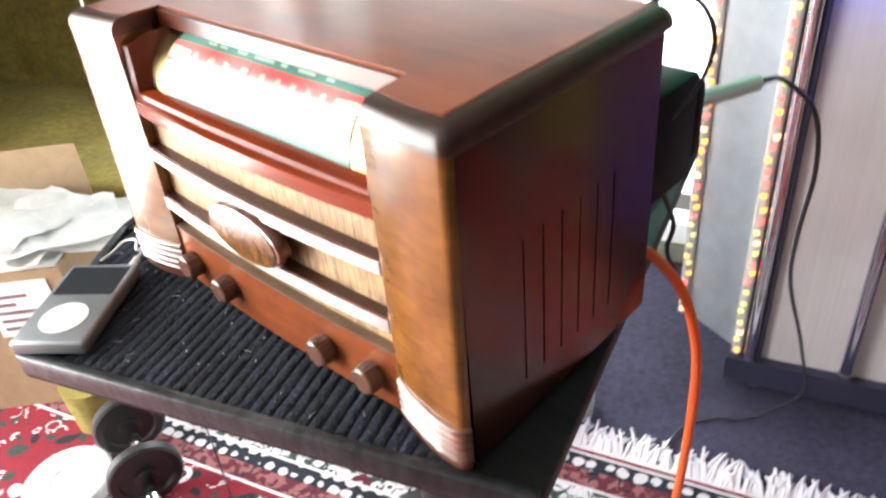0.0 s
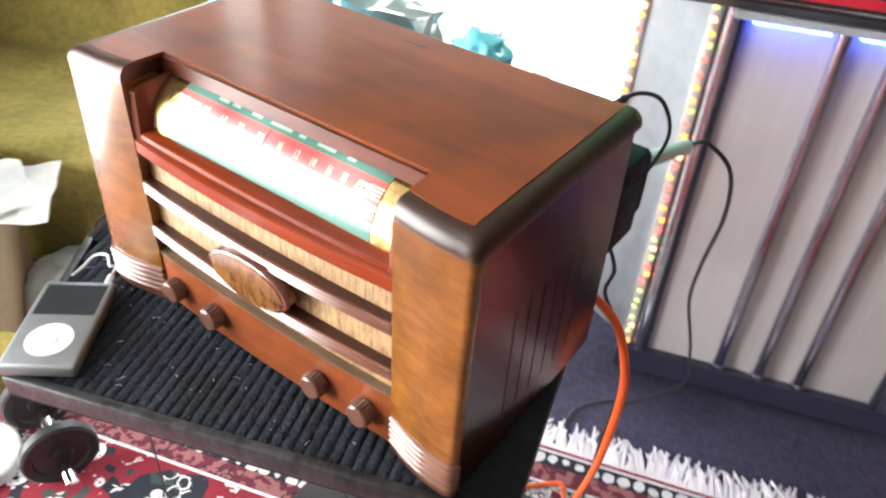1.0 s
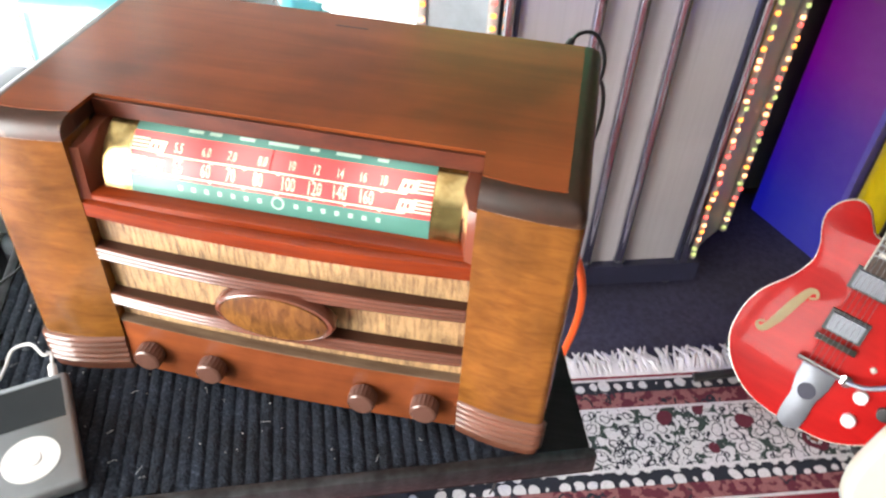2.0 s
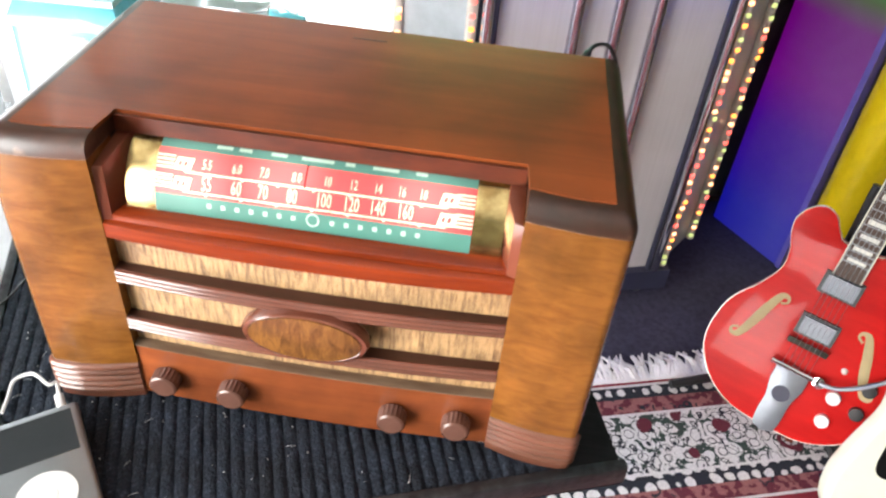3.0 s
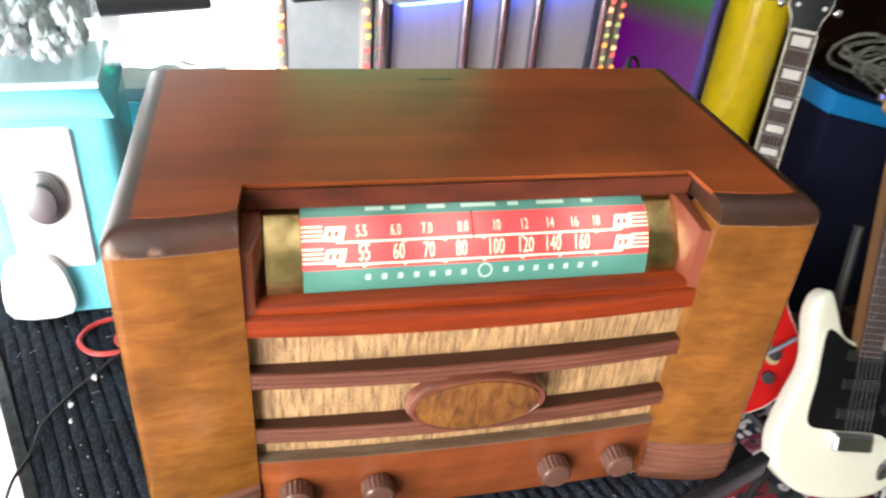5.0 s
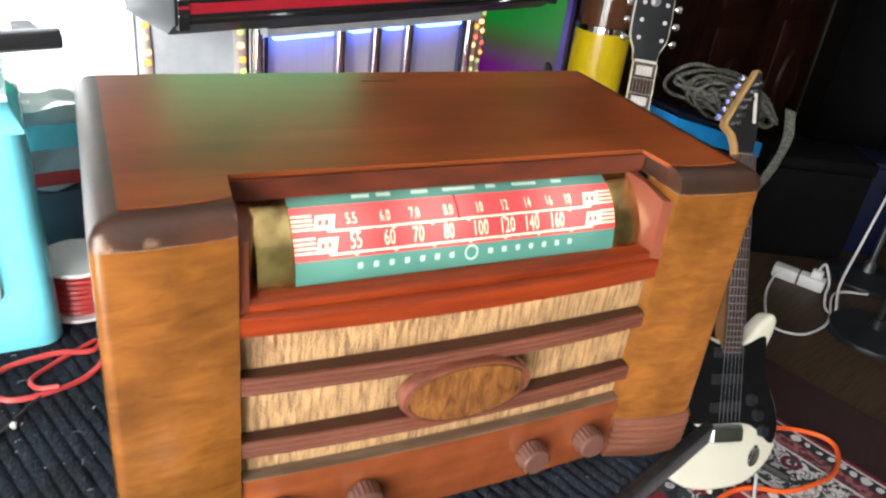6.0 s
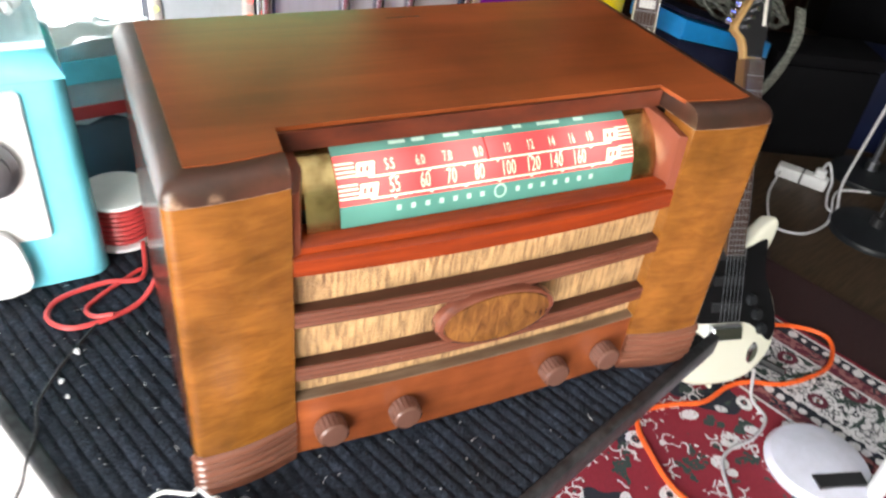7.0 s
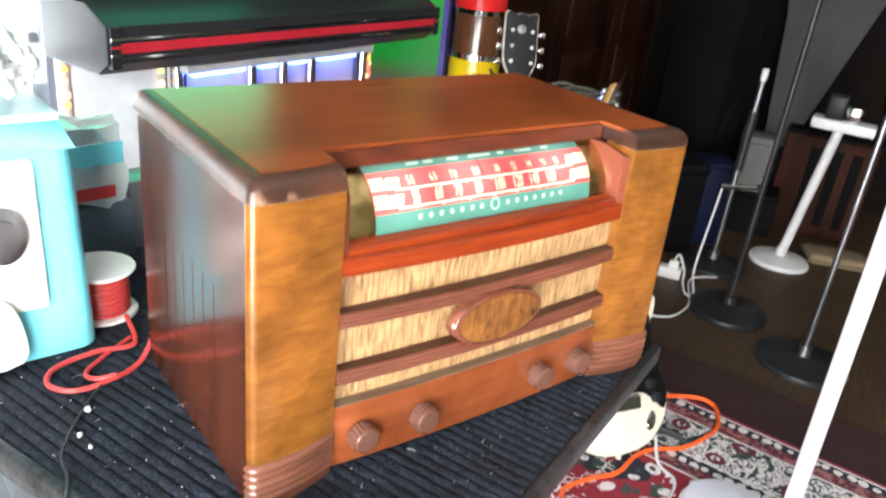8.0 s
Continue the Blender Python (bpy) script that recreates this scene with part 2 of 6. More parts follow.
def smooth_path(points, steps=8, closed=False):
    """A Catmull-Rom curve through the points."""
    p = [Vector(q) for q in points]
    n, out = len(p), []
    for i in range(n if closed else n - 1):
        a, b, c, d = (p[(i - 1) % n], p[i], p[(i + 1) % n], p[(i + 2) % n]) if closed else (p[max(i - 1, 0)], p[i], p[i + 1], p[min(i + 2, n - 1)])
        for s in range(steps):
            t = s / steps
            out.append(0.5 * (2 * b + (c - a) * t + (2 * a - 5 * b + 4 * c - d) * t * t + (3 * b - a - 3 * c + d) * t ** 3))
    return out if closed else out + [p[-1]]


def sweep(bm, path, radius, seg=8, closed=False):
    """A round bar along a path; radius: a number, or one for each point."""
    path = [Vector(p) for p in path]
    n, rings, up = len(path), [], Vector((0.123, 0.31, 0.94)).normalized()
    for i, p in enumerate(path):
        ahead = (path[(i + 1) % n] - path[i - 1] if closed else path[min(i + 1, n - 1)] - path[max(i - 1, 0)]).normalized()
        side = ahead.cross(up)
        if side.length < 1e-3:
            side = ahead.orthogonal()
        side.normalize()
        up = side.cross(ahead).normalized()
        r = radius[i] if isinstance(radius, (list, tuple)) else radius
        rings.append([bm.verts.new(p + r * (math.cos(2 * math.pi * k / seg) * side + math.sin(2 * math.pi * k / seg) * up)) for k in range(seg)])
    for i in range(n if closed else n - 1):
        a, b = rings[i], rings[(i + 1) % n]
        for k in range(seg):
            bm.faces.new((a[k], a[(k + 1) % seg], b[(k + 1) % seg], b[k]))
    if not closed:
        bm.faces.new(rings[0])
        bm.faces.new(rings[-1])
    bmesh.ops.recalc_face_normals(bm, faces=bm.faces)


def grid(bm, f, nu, nv):
    """A sheet of points f(a, b), a and b from 0 to 1."""
    v = [[bm.verts.new(f(i / nu, j / nv)) for j in range(nv + 1)] for i in range(nu + 1)]
    for i in range(nu):
        for j in range(nv):
            bm.faces.new((v[i][j], v[i + 1][j], v[i + 1][j + 1], v[i][j + 1]))


def mesh_of(name, bm, mat, sharp=32):
    me = bpy.data.meshes.new(name)
    bm.to_mesh(me)
    bm.free()
    for p in me.polygons:
        p.use_smooth = True
    me.set_sharp_from_angle(angle=radians(sharp))
    me.materials.append(mat)
    return me


def part(name, bm, mat, parent, label="", m=None, sharp=32):
    o = new(name, mesh_of(name, bm, mat, sharp))
    o.parent = parent
    if m is not None:
        o.matrix_local = m
    return tagged(o, label)


def thing(name, label, category, m, group="", kind=""):
    o = new(name)
    o.empty_display_size = 0.05
    o.matrix_world = m
    return tagged(o, label, category, group, kind)


def solid(name, bm, mat, label, category, m=None, group="", kind="", sharp=32):
    o = new(name, mesh_of(name, bm, mat, sharp))
    if m is not None:
        o.matrix_world = m
    return tagged(o, label, category, group, kind)


def made(build, *args, **kw):
    bm = bmesh.new()
    build(bm, *args, **kw)
    return bm


def boxes(*rows):
    bm = bmesh.new()
    for r in rows:
        box(bm, *r)
    return bm


# ---- the room ----
solid("floor", boxes((-2.6, 3.6, -2.6, 1.5, -0.1, 0.0)), FLOORWOOD, "brown wooden board floor of the music room", "floor", ROOM, kind="structure")
solid("ceiling", boxes((-2.6, 3.6, -2.6, 1.5, 2.5, 2.6)), CEIL, "plain off-white painted ceiling over the room", "ceiling", ROOM, kind="structure")
solid("wall_north", boxes((-2.5, -1.62, 0, 0.12, 0, 2.5), (0.5, 3.6, 0, 0.12, 0, 2.5), (-1.62, -1.2, 0, 0.12, 0, 1.34), (-1.62, -0.98, 0, 0.12, 1.75, 2.5), (-1.2, 0.5, 0, 0.12, 0, 0.04), (-1.2, -0.98, 0, 0.12, 1.2, 1.34), (-0.98, 0.5, 0, 0.12, 1.2, 2.5)),
      WALL_GREEN, "green-grey painted wall with two bright windows", "wall", room(0, 1.18), kind="structure")
solid("wall_west", boxes((-2.46, -2.34, 0.12, 1.18, 0, 2.5), (-2.46, -1.74, 0.0, 0.12, 0, 2.5), (-1.74, -1.62, 0.0, 0.12, 0, 2.5), (-1.74, -1.62, -2.48, -1.62, 0, 2.5), (-1.74, -1.62, -1.62, 0.0, 2.08, 2.5), (-1.74, -1.62, -1.62, 0.0, 0.0, 0.05)),
      WALL_GREEN, "green-grey painted wall with a bright glass door", "wall", ROOM, kind="structure")
solid("wall_east", boxes((3.4, 3.52, -2.6, 1.2, 0, 2.5)), WALL_SHADED, "wood-panelled wall with its deep shade put into the colour", "wall", ROOM, kind="structure")
solid("wall_south", boxes((-2.5, 3.6, -2.6, -2.48, 0, 2.5)), WALL_GREEN, "plain green-grey wall behind the viewer", "wall", ROOM, kind="structure")


def window(name, m, w, z0, z1, bars, label):
    t = thing(name, label, "window", m, kind="structure")
    part("window_frame", boxes((-w / 2, -w / 2 + 0.05, 0.02, 0.09, z0, z1), (w / 2 - 0.05, w / 2, 0.02, 0.09, z0, z1), (-w / 2 + 0.05, w / 2 - 0.05, 0.02, 0.09, z0, z0 + 0.05),
                               (-w / 2 + 0.05, w / 2 - 0.05, 0.02, 0.09, z1 - 0.05, z1)), WHITE, t)
    for x in bars:
        part("mullion", boxes((x - 0.02, x + 0.02, 0.03, 0.08, z0 + 0.05, z1 - 0.05)), WHITE, t)
    pane = part("pane", boxes((-w / 2 + 0.05, w / 2 - 0.05, 0.052, 0.056, z0 + 0.05, z1 - 0.05)), CLEAR, t)
    pane.visible_shadow = False
    return t


window_1 = window("window_1", room(-0.35, 1.18), 1.7, 0.04, 1.2, (-0.25, 0.32), "large white-framed window, overexposed by bright daylight")
part("rail", made(sweep, [(-0.83, -0.06, 0.70), (0.48, -0.06, 0.70)], 0.018, 12), BLACK, window_1, "black horizontal rail across the window")
part("bracket", boxes((-0.81, -0.78, -0.06, 0.03, 0.69, 0.71), (0.43, 0.46, -0.06, 0.03, 0.69, 0.71)), BLACK, window_1)
window("window_3", room(-1.3, 1.18), 0.64, 1.34, 1.75, (), "small white-framed window high above the couch")
window("window_2", room(-1.63, -0.81, 0, 90), 1.62, 0.05, 2.08, (0.0,), "white-framed glass door with bright daylight outside")


def glow_sheet(name, m, w, h, strength, label):
    bm = boxes((-w / 2, w / 2, 0, 0.02, 0, h))
    return solid(name, bm, material(name + "_haze", (0.8, 0.85, 0.9), 1.0, emit=(0.92, 0.97, 1.0), emit_strength=strength), label, "backdrop", m, kind="structure")


glow_sheet("backdrop_north", room(-0.65, 2.6, -1.6), 7, 4.8, 3.6, "plain white overcast brightness outside the window")
glow_sheet("backdrop_west", room(-3.9, -1.1, -1.6, 90), 6, 4.8, 5.0, "plain white overcast brightness outside the side window")

solid("carpet", boxes((-2.3, 1.27, 0.2, 1.15, 0.0, 0.006)), CARPET, "dark violet-blue carpet under the jukebox", "carpet", ROOM, kind="structure")
solid("runner_rug", boxes((1.275, 1.475, -2.4, 1.1, 0.0, 0.008)), MAROON, "dark maroon runner rug beside the patterned rug", "rug", ROOM, kind="structure")


def rug_material():
    m = bpy.data.materials.new("persian_rug")
    m.use_nodes = True
    t = m.node_tree
    link = t.links.new
    b = t.nodes["Principled BSDF"]
    b.inputs["Roughness"].default_value = 0.95
    co = t.nodes.new("ShaderNodeTexCoord")
    xyz = t.nodes.new("ShaderNodeSeparateXYZ")
    link(co.outputs["Object"], xyz.inputs[0])

    def math_(op, a, c=None):
        n = t.nodes.new("ShaderNodeMath")
        n.operation = op
        for i, v in enumerate((a, c)):
            if v is None:
                continue
            if isinstance(v, (int, float)):
                n.inputs[i].default_value = v
            else:
                link(v, n.inputs[i])
        return n.outputs[0]

    def mixed(f, a, c):
        n = t.nodes.new("ShaderNodeMix")
        n.data_type = "RGBA"
        link(f, n.inputs[0])
        for key, v in (("A", a), ("B", c)):
            if isinstance(v, tuple):
                n.inputs[key].default_value = (*v, 1)
            else:
                link(v, n.inputs[key])
        return n.outputs["Result"]

    # distance in from the nearer of the two fringed edges
    d = math_("MINIMUM", math_("SUBTRACT", 0.0, xyz.outputs[0]), math_("SUBTRACT", 0.0, xyz.outputs[1]))

    def cells(scale, kind="F1", rand=0.75):
        v = t.nodes.new("ShaderNodeTexVoronoi")
        v.feature = kind
        v.inputs["Scale"].default_value = scale
        v.inputs["Randomness"].default_value = rand
        warp = t.nodes.new("ShaderNodeTexNoise")
        warp.inputs["Scale"].default_value = scale * 2.2
        add = t.nodes.new("ShaderNodeVectorMath")
        add.operation = "MULTIPLY_ADD"
        link(warp.outputs["Color"], add.inputs[0])
        add.inputs[1].default_value = (0.5 / scale,) * 3
        link(co.outputs["Object"], add.inputs[2])
        link(add.outputs[0], v.inputs["Vector"])
        return v

    NAVY, RED, CREAM_, GREEN, WINE = (0.012, 0.015, 0.026), (0.21, 0.010, 0.024), (0.62, 0.6, 0.62), (0.03, 0.05, 0.045), (0.11, 0.014, 0.03)
    PINK, RUST = (0.26, 0.10, 0.10), (0.24, 0.06, 0.03)

    def between(value, a, b):
        return math_("MULTIPLY", math_("GREATER_THAN", value, a), math_("LESS_THAN", value, b))

    def clouds(scale, detail=2.0):
        n = t.nodes.new("ShaderNodeTexNoise")
        n.inputs["Scale"].default_value, n.inputs["Detail"].default_value = scale, detail
        link(co.outputs["Object"], n.inputs["Vector"])
        return n.outputs[0]

    def pick(v):
        sep = t.nodes.new("ShaderNodeSeparateColor")
        link(v.outputs["Color"], sep.inputs[0])
        return sep.outputs[0]

    big, mid, small, row = cells(15.0, rand=0.9), cells(38.0), cells(110.0, rand=0.9), cells(38.0, rand=0.2)
    petal = math_("GREATER_THAN", small.outputs["Distance"], 0.22)
    # field: crimson with ringed rosettes, curled leaves and dark patches
    ground = mixed(math_("GREATER_THAN", clouds(7.0), 0.60), RED, NAVY)
    ground = mixed(math_("MULTIPLY", math_("GREATER_THAN", clouds(26.0), 0.62), petal), ground, GREEN)
    curl = math_("MULTIPLY", between(mid.outputs["Distance"], 0.42, 0.54), math_("GREATER_THAN", clouds(16.0, 3.0), 0.54))
    field = mixed(math_("MULTIPLY", curl, petal), ground, CREAM_)
    rose = math_("GREATER_THAN", pick(big), 0.45)
    field = mixed(math_("MULTIPLY", rose, math_("MULTIPLY", between(big.outputs["Distance"], 0.13, 0.30), petal)), field, CREAM_)
    field = mixed(math_("MULTIPLY", rose, math_("LESS_THAN", big.outputs["Distance"], 0.13)), field, NAVY)
    field = mixed(math_("MULTIPLY", rose, math_("LESS_THAN", big.outputs["Distance"], 0.05)), field, PINK)
    # broad border: cream with dark scrolls and ringed palmettes
    vine = math_("MAXIMUM", between(clouds(34.0, 3.0), 0.48, 0.52), between(mid.outputs["Distance"], 0.36, 0.42))
    bord = mixed(vine, CREAM_, NAVY)
    bord = mixed(math_("MULTIPLY", math_("GREATER_THAN", mid.outputs["Distance"], 0.64), petal), bord, GREEN)
    bord = mixed(math_("MULTIPLY", rose, between(big.outputs["Distance"], 0.20, 0.36)), bord, WINE)
    bord = mixed(math_("MULTIPLY", rose, math_("LESS_THAN", big.outputs["Distance"], 0.12)), bord, RUST)
    # guard stripes: a row of pale blossoms on navy; muddled red bands
    guard = mixed(math_("LESS_THAN", row.outputs["Distance"], 0.52), NAVY, CREAM_)
    muddle = mixed(math_("GREATER_THAN", clouds(60.0, 3.0), 0.5), WINE, PINK)
    muddle = mixed(math_("MULTIPLY", curl, petal), muddle, NAVY)
    line = mixed(math_("GREATER_THAN", clouds(300.0), 0.9), CREAM_, NAVY)
    plain = mixed(math_("GREATER_THAN", clouds(300.0), 0.9), RED, NAVY)

    def from_(edge, under, over):
        return mixed(math_("GREATER_THAN", d, edge), under, over)

    col = from_(0.010, plain, line)
    for edge, over in ((0.016, guard), (0.045, muddle), (0.08, line), (0.086, bord), (0.212, line), (0.218, guard), (0.248, muddle), (0.28, line), (0.286, field)):
        col = from_(edge, col, over)
    weave = t.nodes.new("ShaderNodeTexNoise")
    weave.inputs["Scale"].default_value = 350
    link(co.outputs["Object"], weave.inputs["Vector"])
    hsv = t.nodes.new("ShaderNodeHueSaturation")
    mr = t.nodes.new("ShaderNodeMapRange")
    mr.inputs["To Min"].default_value, mr.inputs["To Max"].default_value = 0.55, 1.45
    link(weave.outputs[0], mr.inputs[0])
    link(mr.outputs[0], hsv.inputs["Value"])
    link(col, hsv.inputs["Color"])
    link(hsv.outputs[0], b.inputs["Base Color"])
    bp = t.nodes.new("ShaderNodeBump")
    bp.inputs["Strength"].default_value, bp.inputs["Distance"].default_value = 0.7, 0.003
    link(weave.outputs[0], bp.inputs["Height"])
    link(bp.outputs[0], b.inputs["Normal"])
    return m


rug = solid("patterned_rug", boxes((-2.9, 0.0, -2.6, 0.0, 0.0, 0.012)), rug_material(), "red Persian rug with cream and navy floral borders", "rug", room(1.27, 0.56), kind="structure")


def fringe(bm):
    rng = random.Random(5)
    for i in range(900):
        x = -2.9 + 2.9 * i / 900
        a, b = rng.uniform(-0.03, 0.03), rng.uniform(0.035, 0.07)
        sweep(bm, [(x, -0.004, 0.012), (x + a * 0.4, b * 0.5, 0.016 + rng.uniform(0, 0.008)), (x + a, b, 0.009 + rng.uniform(0, 0.008))], [0.0034, 0.0042, 0.0022], 5)


FRINGE = material("cotton_fringe", (0.78, 0.74, 0.78), 0.95, stain=0.1)
o = part("fringe", made(fringe), FRINGE, rug, "uneven white cotton fringe")
o["kind"] = "stuff"

# ---- the table under the radio ----
TT = 0.70
FL, FR, BR, BL, ML = (-0.153, -0.140), (0.234, 0.002), (0.095, 0.47), (-0.405, 0.36), (-0.260, 0.005)
table = thing("table", "black table with a worn metal edge and ribbed mat", "table", Matrix())
part("tabletop", made(prism, [FL, FR, BR, BL, ML], TT - 0.024, TT - 0.008, "z", 0.003), TABLE_EDGE, table)


part("pedestal", made(lathe, [(0.0, 0.013), (0.16, 0.013), (0.16, 0.03), (0.04, 0.06), (0.035, TT - 0.05), (0.1, TT - 0.0245), (0.0, TT - 0.0245)], 28), BLACK, table, "black pedestal", m=pose(-0.10, 0.24, 0))
EDGE_TRIM = material("worn_trim", (0.05, 0.053, 0.058), 0.27, other=(0.015, 0.015, 0.017), metal=0.35, scale=(90, 90, 30), bump=0.3, stain=0.4)


def trim_bar(a, b):
    va, vb = Vector((*a, TT - 0.012)), Vector((*b, TT - 0.012))
    bm = bmesh.new()
    d = vb - va
    box(bm, 0, d.length, -0.002, 0.007, -0.006, 0.0135, 0.002)
    part("edge_trim", bm, EDGE_TRIM, table, "worn dark metal edge strip", Matrix.Translation(va) @ Matrix.Rotation(math.atan2(d.y, d.x), 4, "Z"))


trim_bar(FL, FR)
trim_bar(ML, FL)
trim_bar(BL, ML)


def ribbed_mat(bm):
    """Rounded ribs side by side across the table, running from front to back."""
    rng = random.Random(3)
    o, ux = Vector((*FL, 0)), (Vector((*FR, 0)) - Vector((*FL, 0))).normalized()
    uy = Vector((-ux.y, ux.x, 0))
    right_slope = 0.065
    width, pitch = (Vector((*FR, 0)) - o).length, 0.0094
    n0, n1, steps = -20, int(width / pitch) + 3, 110
    for i in range(n0, n1):
        a = i * pitch
        for j in range(steps):
            y0, y1 = 0.008 + 0.465 * j / steps, 0.008 + 0.465 * (j + 1) / steps
            if a < (-0.328 * y0 if y0 < 0.171 else -0.056 - 0.0234 * (y0 - 0.171)) + 0.009 or a > 0.358 + right_slope * y0:
                continue
            rows = []
            for y in (y0, y1):
                lump = 0.0021 * noise.noise(Vector((i * 3.7, y * 170, 0))) + 0.0006 * noise.noise(Vector((i * 1.3, y * 420, 5)))
                sway = 0.0019 * noise.noise(Vector((i * 0.9, y * 60, 9)))
                xs = (a + 0.0004, a + 0.0022 + sway, a + 0.0048 + sway, a + 0.0074 + sway, a + 0.0090)
                zs = (TT - 0.0017, TT - 0.0007 + lump * 0.8, TT - 0.0004 + lump, TT - 0.0007 + lump * 0.8, TT - 0.0017)
                rows.append([bm.verts.new(o + ux * x + uy * y + Vector((0, 0, h))) for x, h in zip(xs, zs)])
            for k in range(4):
                bm.faces.new((rows[0][k], rows[0][k + 1], rows[1][k + 1], rows[1][k]))
    bmesh.ops.remove_doubles(bm, verts=bm.verts, dist=0.00005)


rubber = thing("ribbed_mat", "dusty black ribbed carpet mat lying on the table", "mat", Matrix())
part("backing", made(prism, [(FL[0] + 0.012, FL[1] + 0.02), (0.188, -0.012), BR, BL, (ML[0] + 0.01, ML[1] + 0.004)], TT - 0.0079, TT - 0.006, "z"), MAT_RIB, rubber)
o = part("ribs", made(ribbed_mat), MAT_RIB, rubber, sharp=60)
o["kind"] = "stuff"


def lint(bm):
    """Pale specks and short hairs caught in the mat."""
    rng = random.Random(21)
    o, ux = Vector((*FL, 0)), (Vector((*FR, 0)) - Vector((*FL, 0))).normalized()
    uy = Vector((-ux.y, ux.x, 0))
    for i in range(420):
        p = o + ux * rng.uniform(-0.10, 0.39) + uy * rng.uniform(0.02, 0.40) + Vector((0, 0, TT + 0.0006))
        if p.x < FL[0] + 0.01 - 0.735 * (p.y - FL[1]) or p.x < ML[0] + 0.01 - 0.40 * (p.y - ML[1]) or p.x > 0.185 - 0.29 * (p.y - FR[1]):
            continue
        r, a = rng.uniform(0.0002, 0.0006) * (2.2 if i % 60 == 0 else 1), rng.uniform(0, 6.3)
        if i % 3:
            bmesh.ops.create_icosphere(bm, subdivisions=1, radius=r, matrix=Matrix.Translation(p))
        else:
            d = Vector((math.cos(a), math.sin(a), 0)) * rng.uniform(0.002, 0.007)
            sweep(bm, [p, p + d * 0.5 + Vector((0, 0, 0.0006)), p + d], 0.00016, 3)


for k, (x, y) in enumerate(((-0.250, 0.143), (-0.262, 0.116), (-0.259, 0.100))):
    bm = bmesh.new()
    bmesh.ops.create_icosphere(bm, subdivisions=3, radius=0.0022 - 0.0004 * k)
    for v in bm.verts:
        v.co *= 1 + 0.5 * noise.noise(v.co * 700 + Vector((k, 0, 0)))
    solid("fluff", bm, WHITE, "small white ball of fluff on the mat", "fluff", pose(x, y, TT + 0.002), group="fluff on the mat")
o = solid("lint", made(lint), WHITE, "pale lint and dust specks on the mat", "lint", kind="stuff")


# ---- the radio ----
def bow(x, depth=0.006, half=0.128):
    return -depth * (1 - (x / half) ** 2)


def bowed_bar(bm, x0, x1, section, depth=0.006, n=24, y_off=0.0):
    """A (y, z) section drawn along x, bowed forwards in its middle."""
    rings = [[bm.verts.new((x, y + y_off + bow(x, depth), z)) for y, z in section] for x in (x0 + (x1 - x0) * i / n for i in range(n + 1))]
    m = len(section)
    for a, b in zip(rings, rings[1:]):
        for k in range(m):
            bm.faces.new((a[k], a[(k + 1) % m], b[(k + 1) % m], b[k]))
    bm.faces.new(rings[0])
    bm.faces.new(rings[-1])
    bmesh.ops.recalc_face_normals(bm, faces=bm.faces)


radio = thing("tabletop_radio", "vintage mahogany tabletop radio with lit red dial", "radio", pose(0, 0, TT))
W_IN, W_OUT, H_TOP, BACK, CROWN_Z, FOOT_Z = 0.128, 0.1905, 0.2215, 0.2, 0.2085, 0.0355


def pillar_front(n=18, grow=0.0, swell=0.0045):
    """Plan of a front pillar as (x, y), from the grille outwards: it swells forwards and turns round the outer corner."""
    line = []
    for i in range(n + 1):
        a = i / n
        line.append((W_IN + (W_OUT - 0.006 - W_IN) * a, -swell * math.sin(math.pi / 2 * min(a / 0.82, 1)) - grow))
    for i in range(1, 7):
        q = math.pi / 2 * i / 6
        line.append((W_OUT - 0.006 + (0.006 + grow) * math.sin(q), -swell + 0.006 - (0.006 + grow) * math.cos(q)))
    return line


def skin(bm, rings):
    """Closed rings joined one to the next, with both ends capped."""
    for a, b in zip(rings, rings[1:]):
        for k in range(len(a)):
            bm.faces.new((a[k], a[(k + 1) % len(a)], b[(k + 1) % len(a)], b[k]))
    bm.faces.new(rings[0])
    bm.faces.new(rings[-1])
    bmesh.ops.recalc_face_normals(bm, faces=bm.faces)


# crown: dark moulding round the top, cut back over the dial
FRONT = pillar_front()
def moulding(bm, s):
    """Half of the crown: a quarter-round section carried along the side and round the front pillar."""
    outer = [(W_OUT, BACK), (W_OUT, 0.1)] + list(reversed(FRONT))
    lip = [(W_OUT - 0.0145, BACK), (W_OUT - 0.0145, 0.1)]
    for x, y in reversed(FRONT):
        lip.append((min(W_IN + (x - W_IN) * (W_OUT - 0.0145 - W_IN) / (W_OUT - 0.006 - W_IN), W_OUT - 0.0145), y + 0.0145 if x < W_OUT - 0.006 else 0.010 + 0.5 * (y + 0.0045)))
    turn = [(0.0, 0.0), (0.0, 0.0028)] + [(0.0105 * (1 - math.cos(math.pi / 2 * i / 6)), 0.0028 + 0.0102 * math.sin(math.pi / 2 * i / 6)) for i in range(1, 7)] + [(0.0145, 0.013), (0.0145, 0.0)]
    rings = []
    for (px, py), (qx, qy) in zip(outer, lip):
        rings.append([bm.verts.new((s * (px + (qx - px) * d / 0.0145), py + (qy - py) * d / 0.0145, CROWN_Z + h)) for d, h in turn])
    skin(bm, rings)


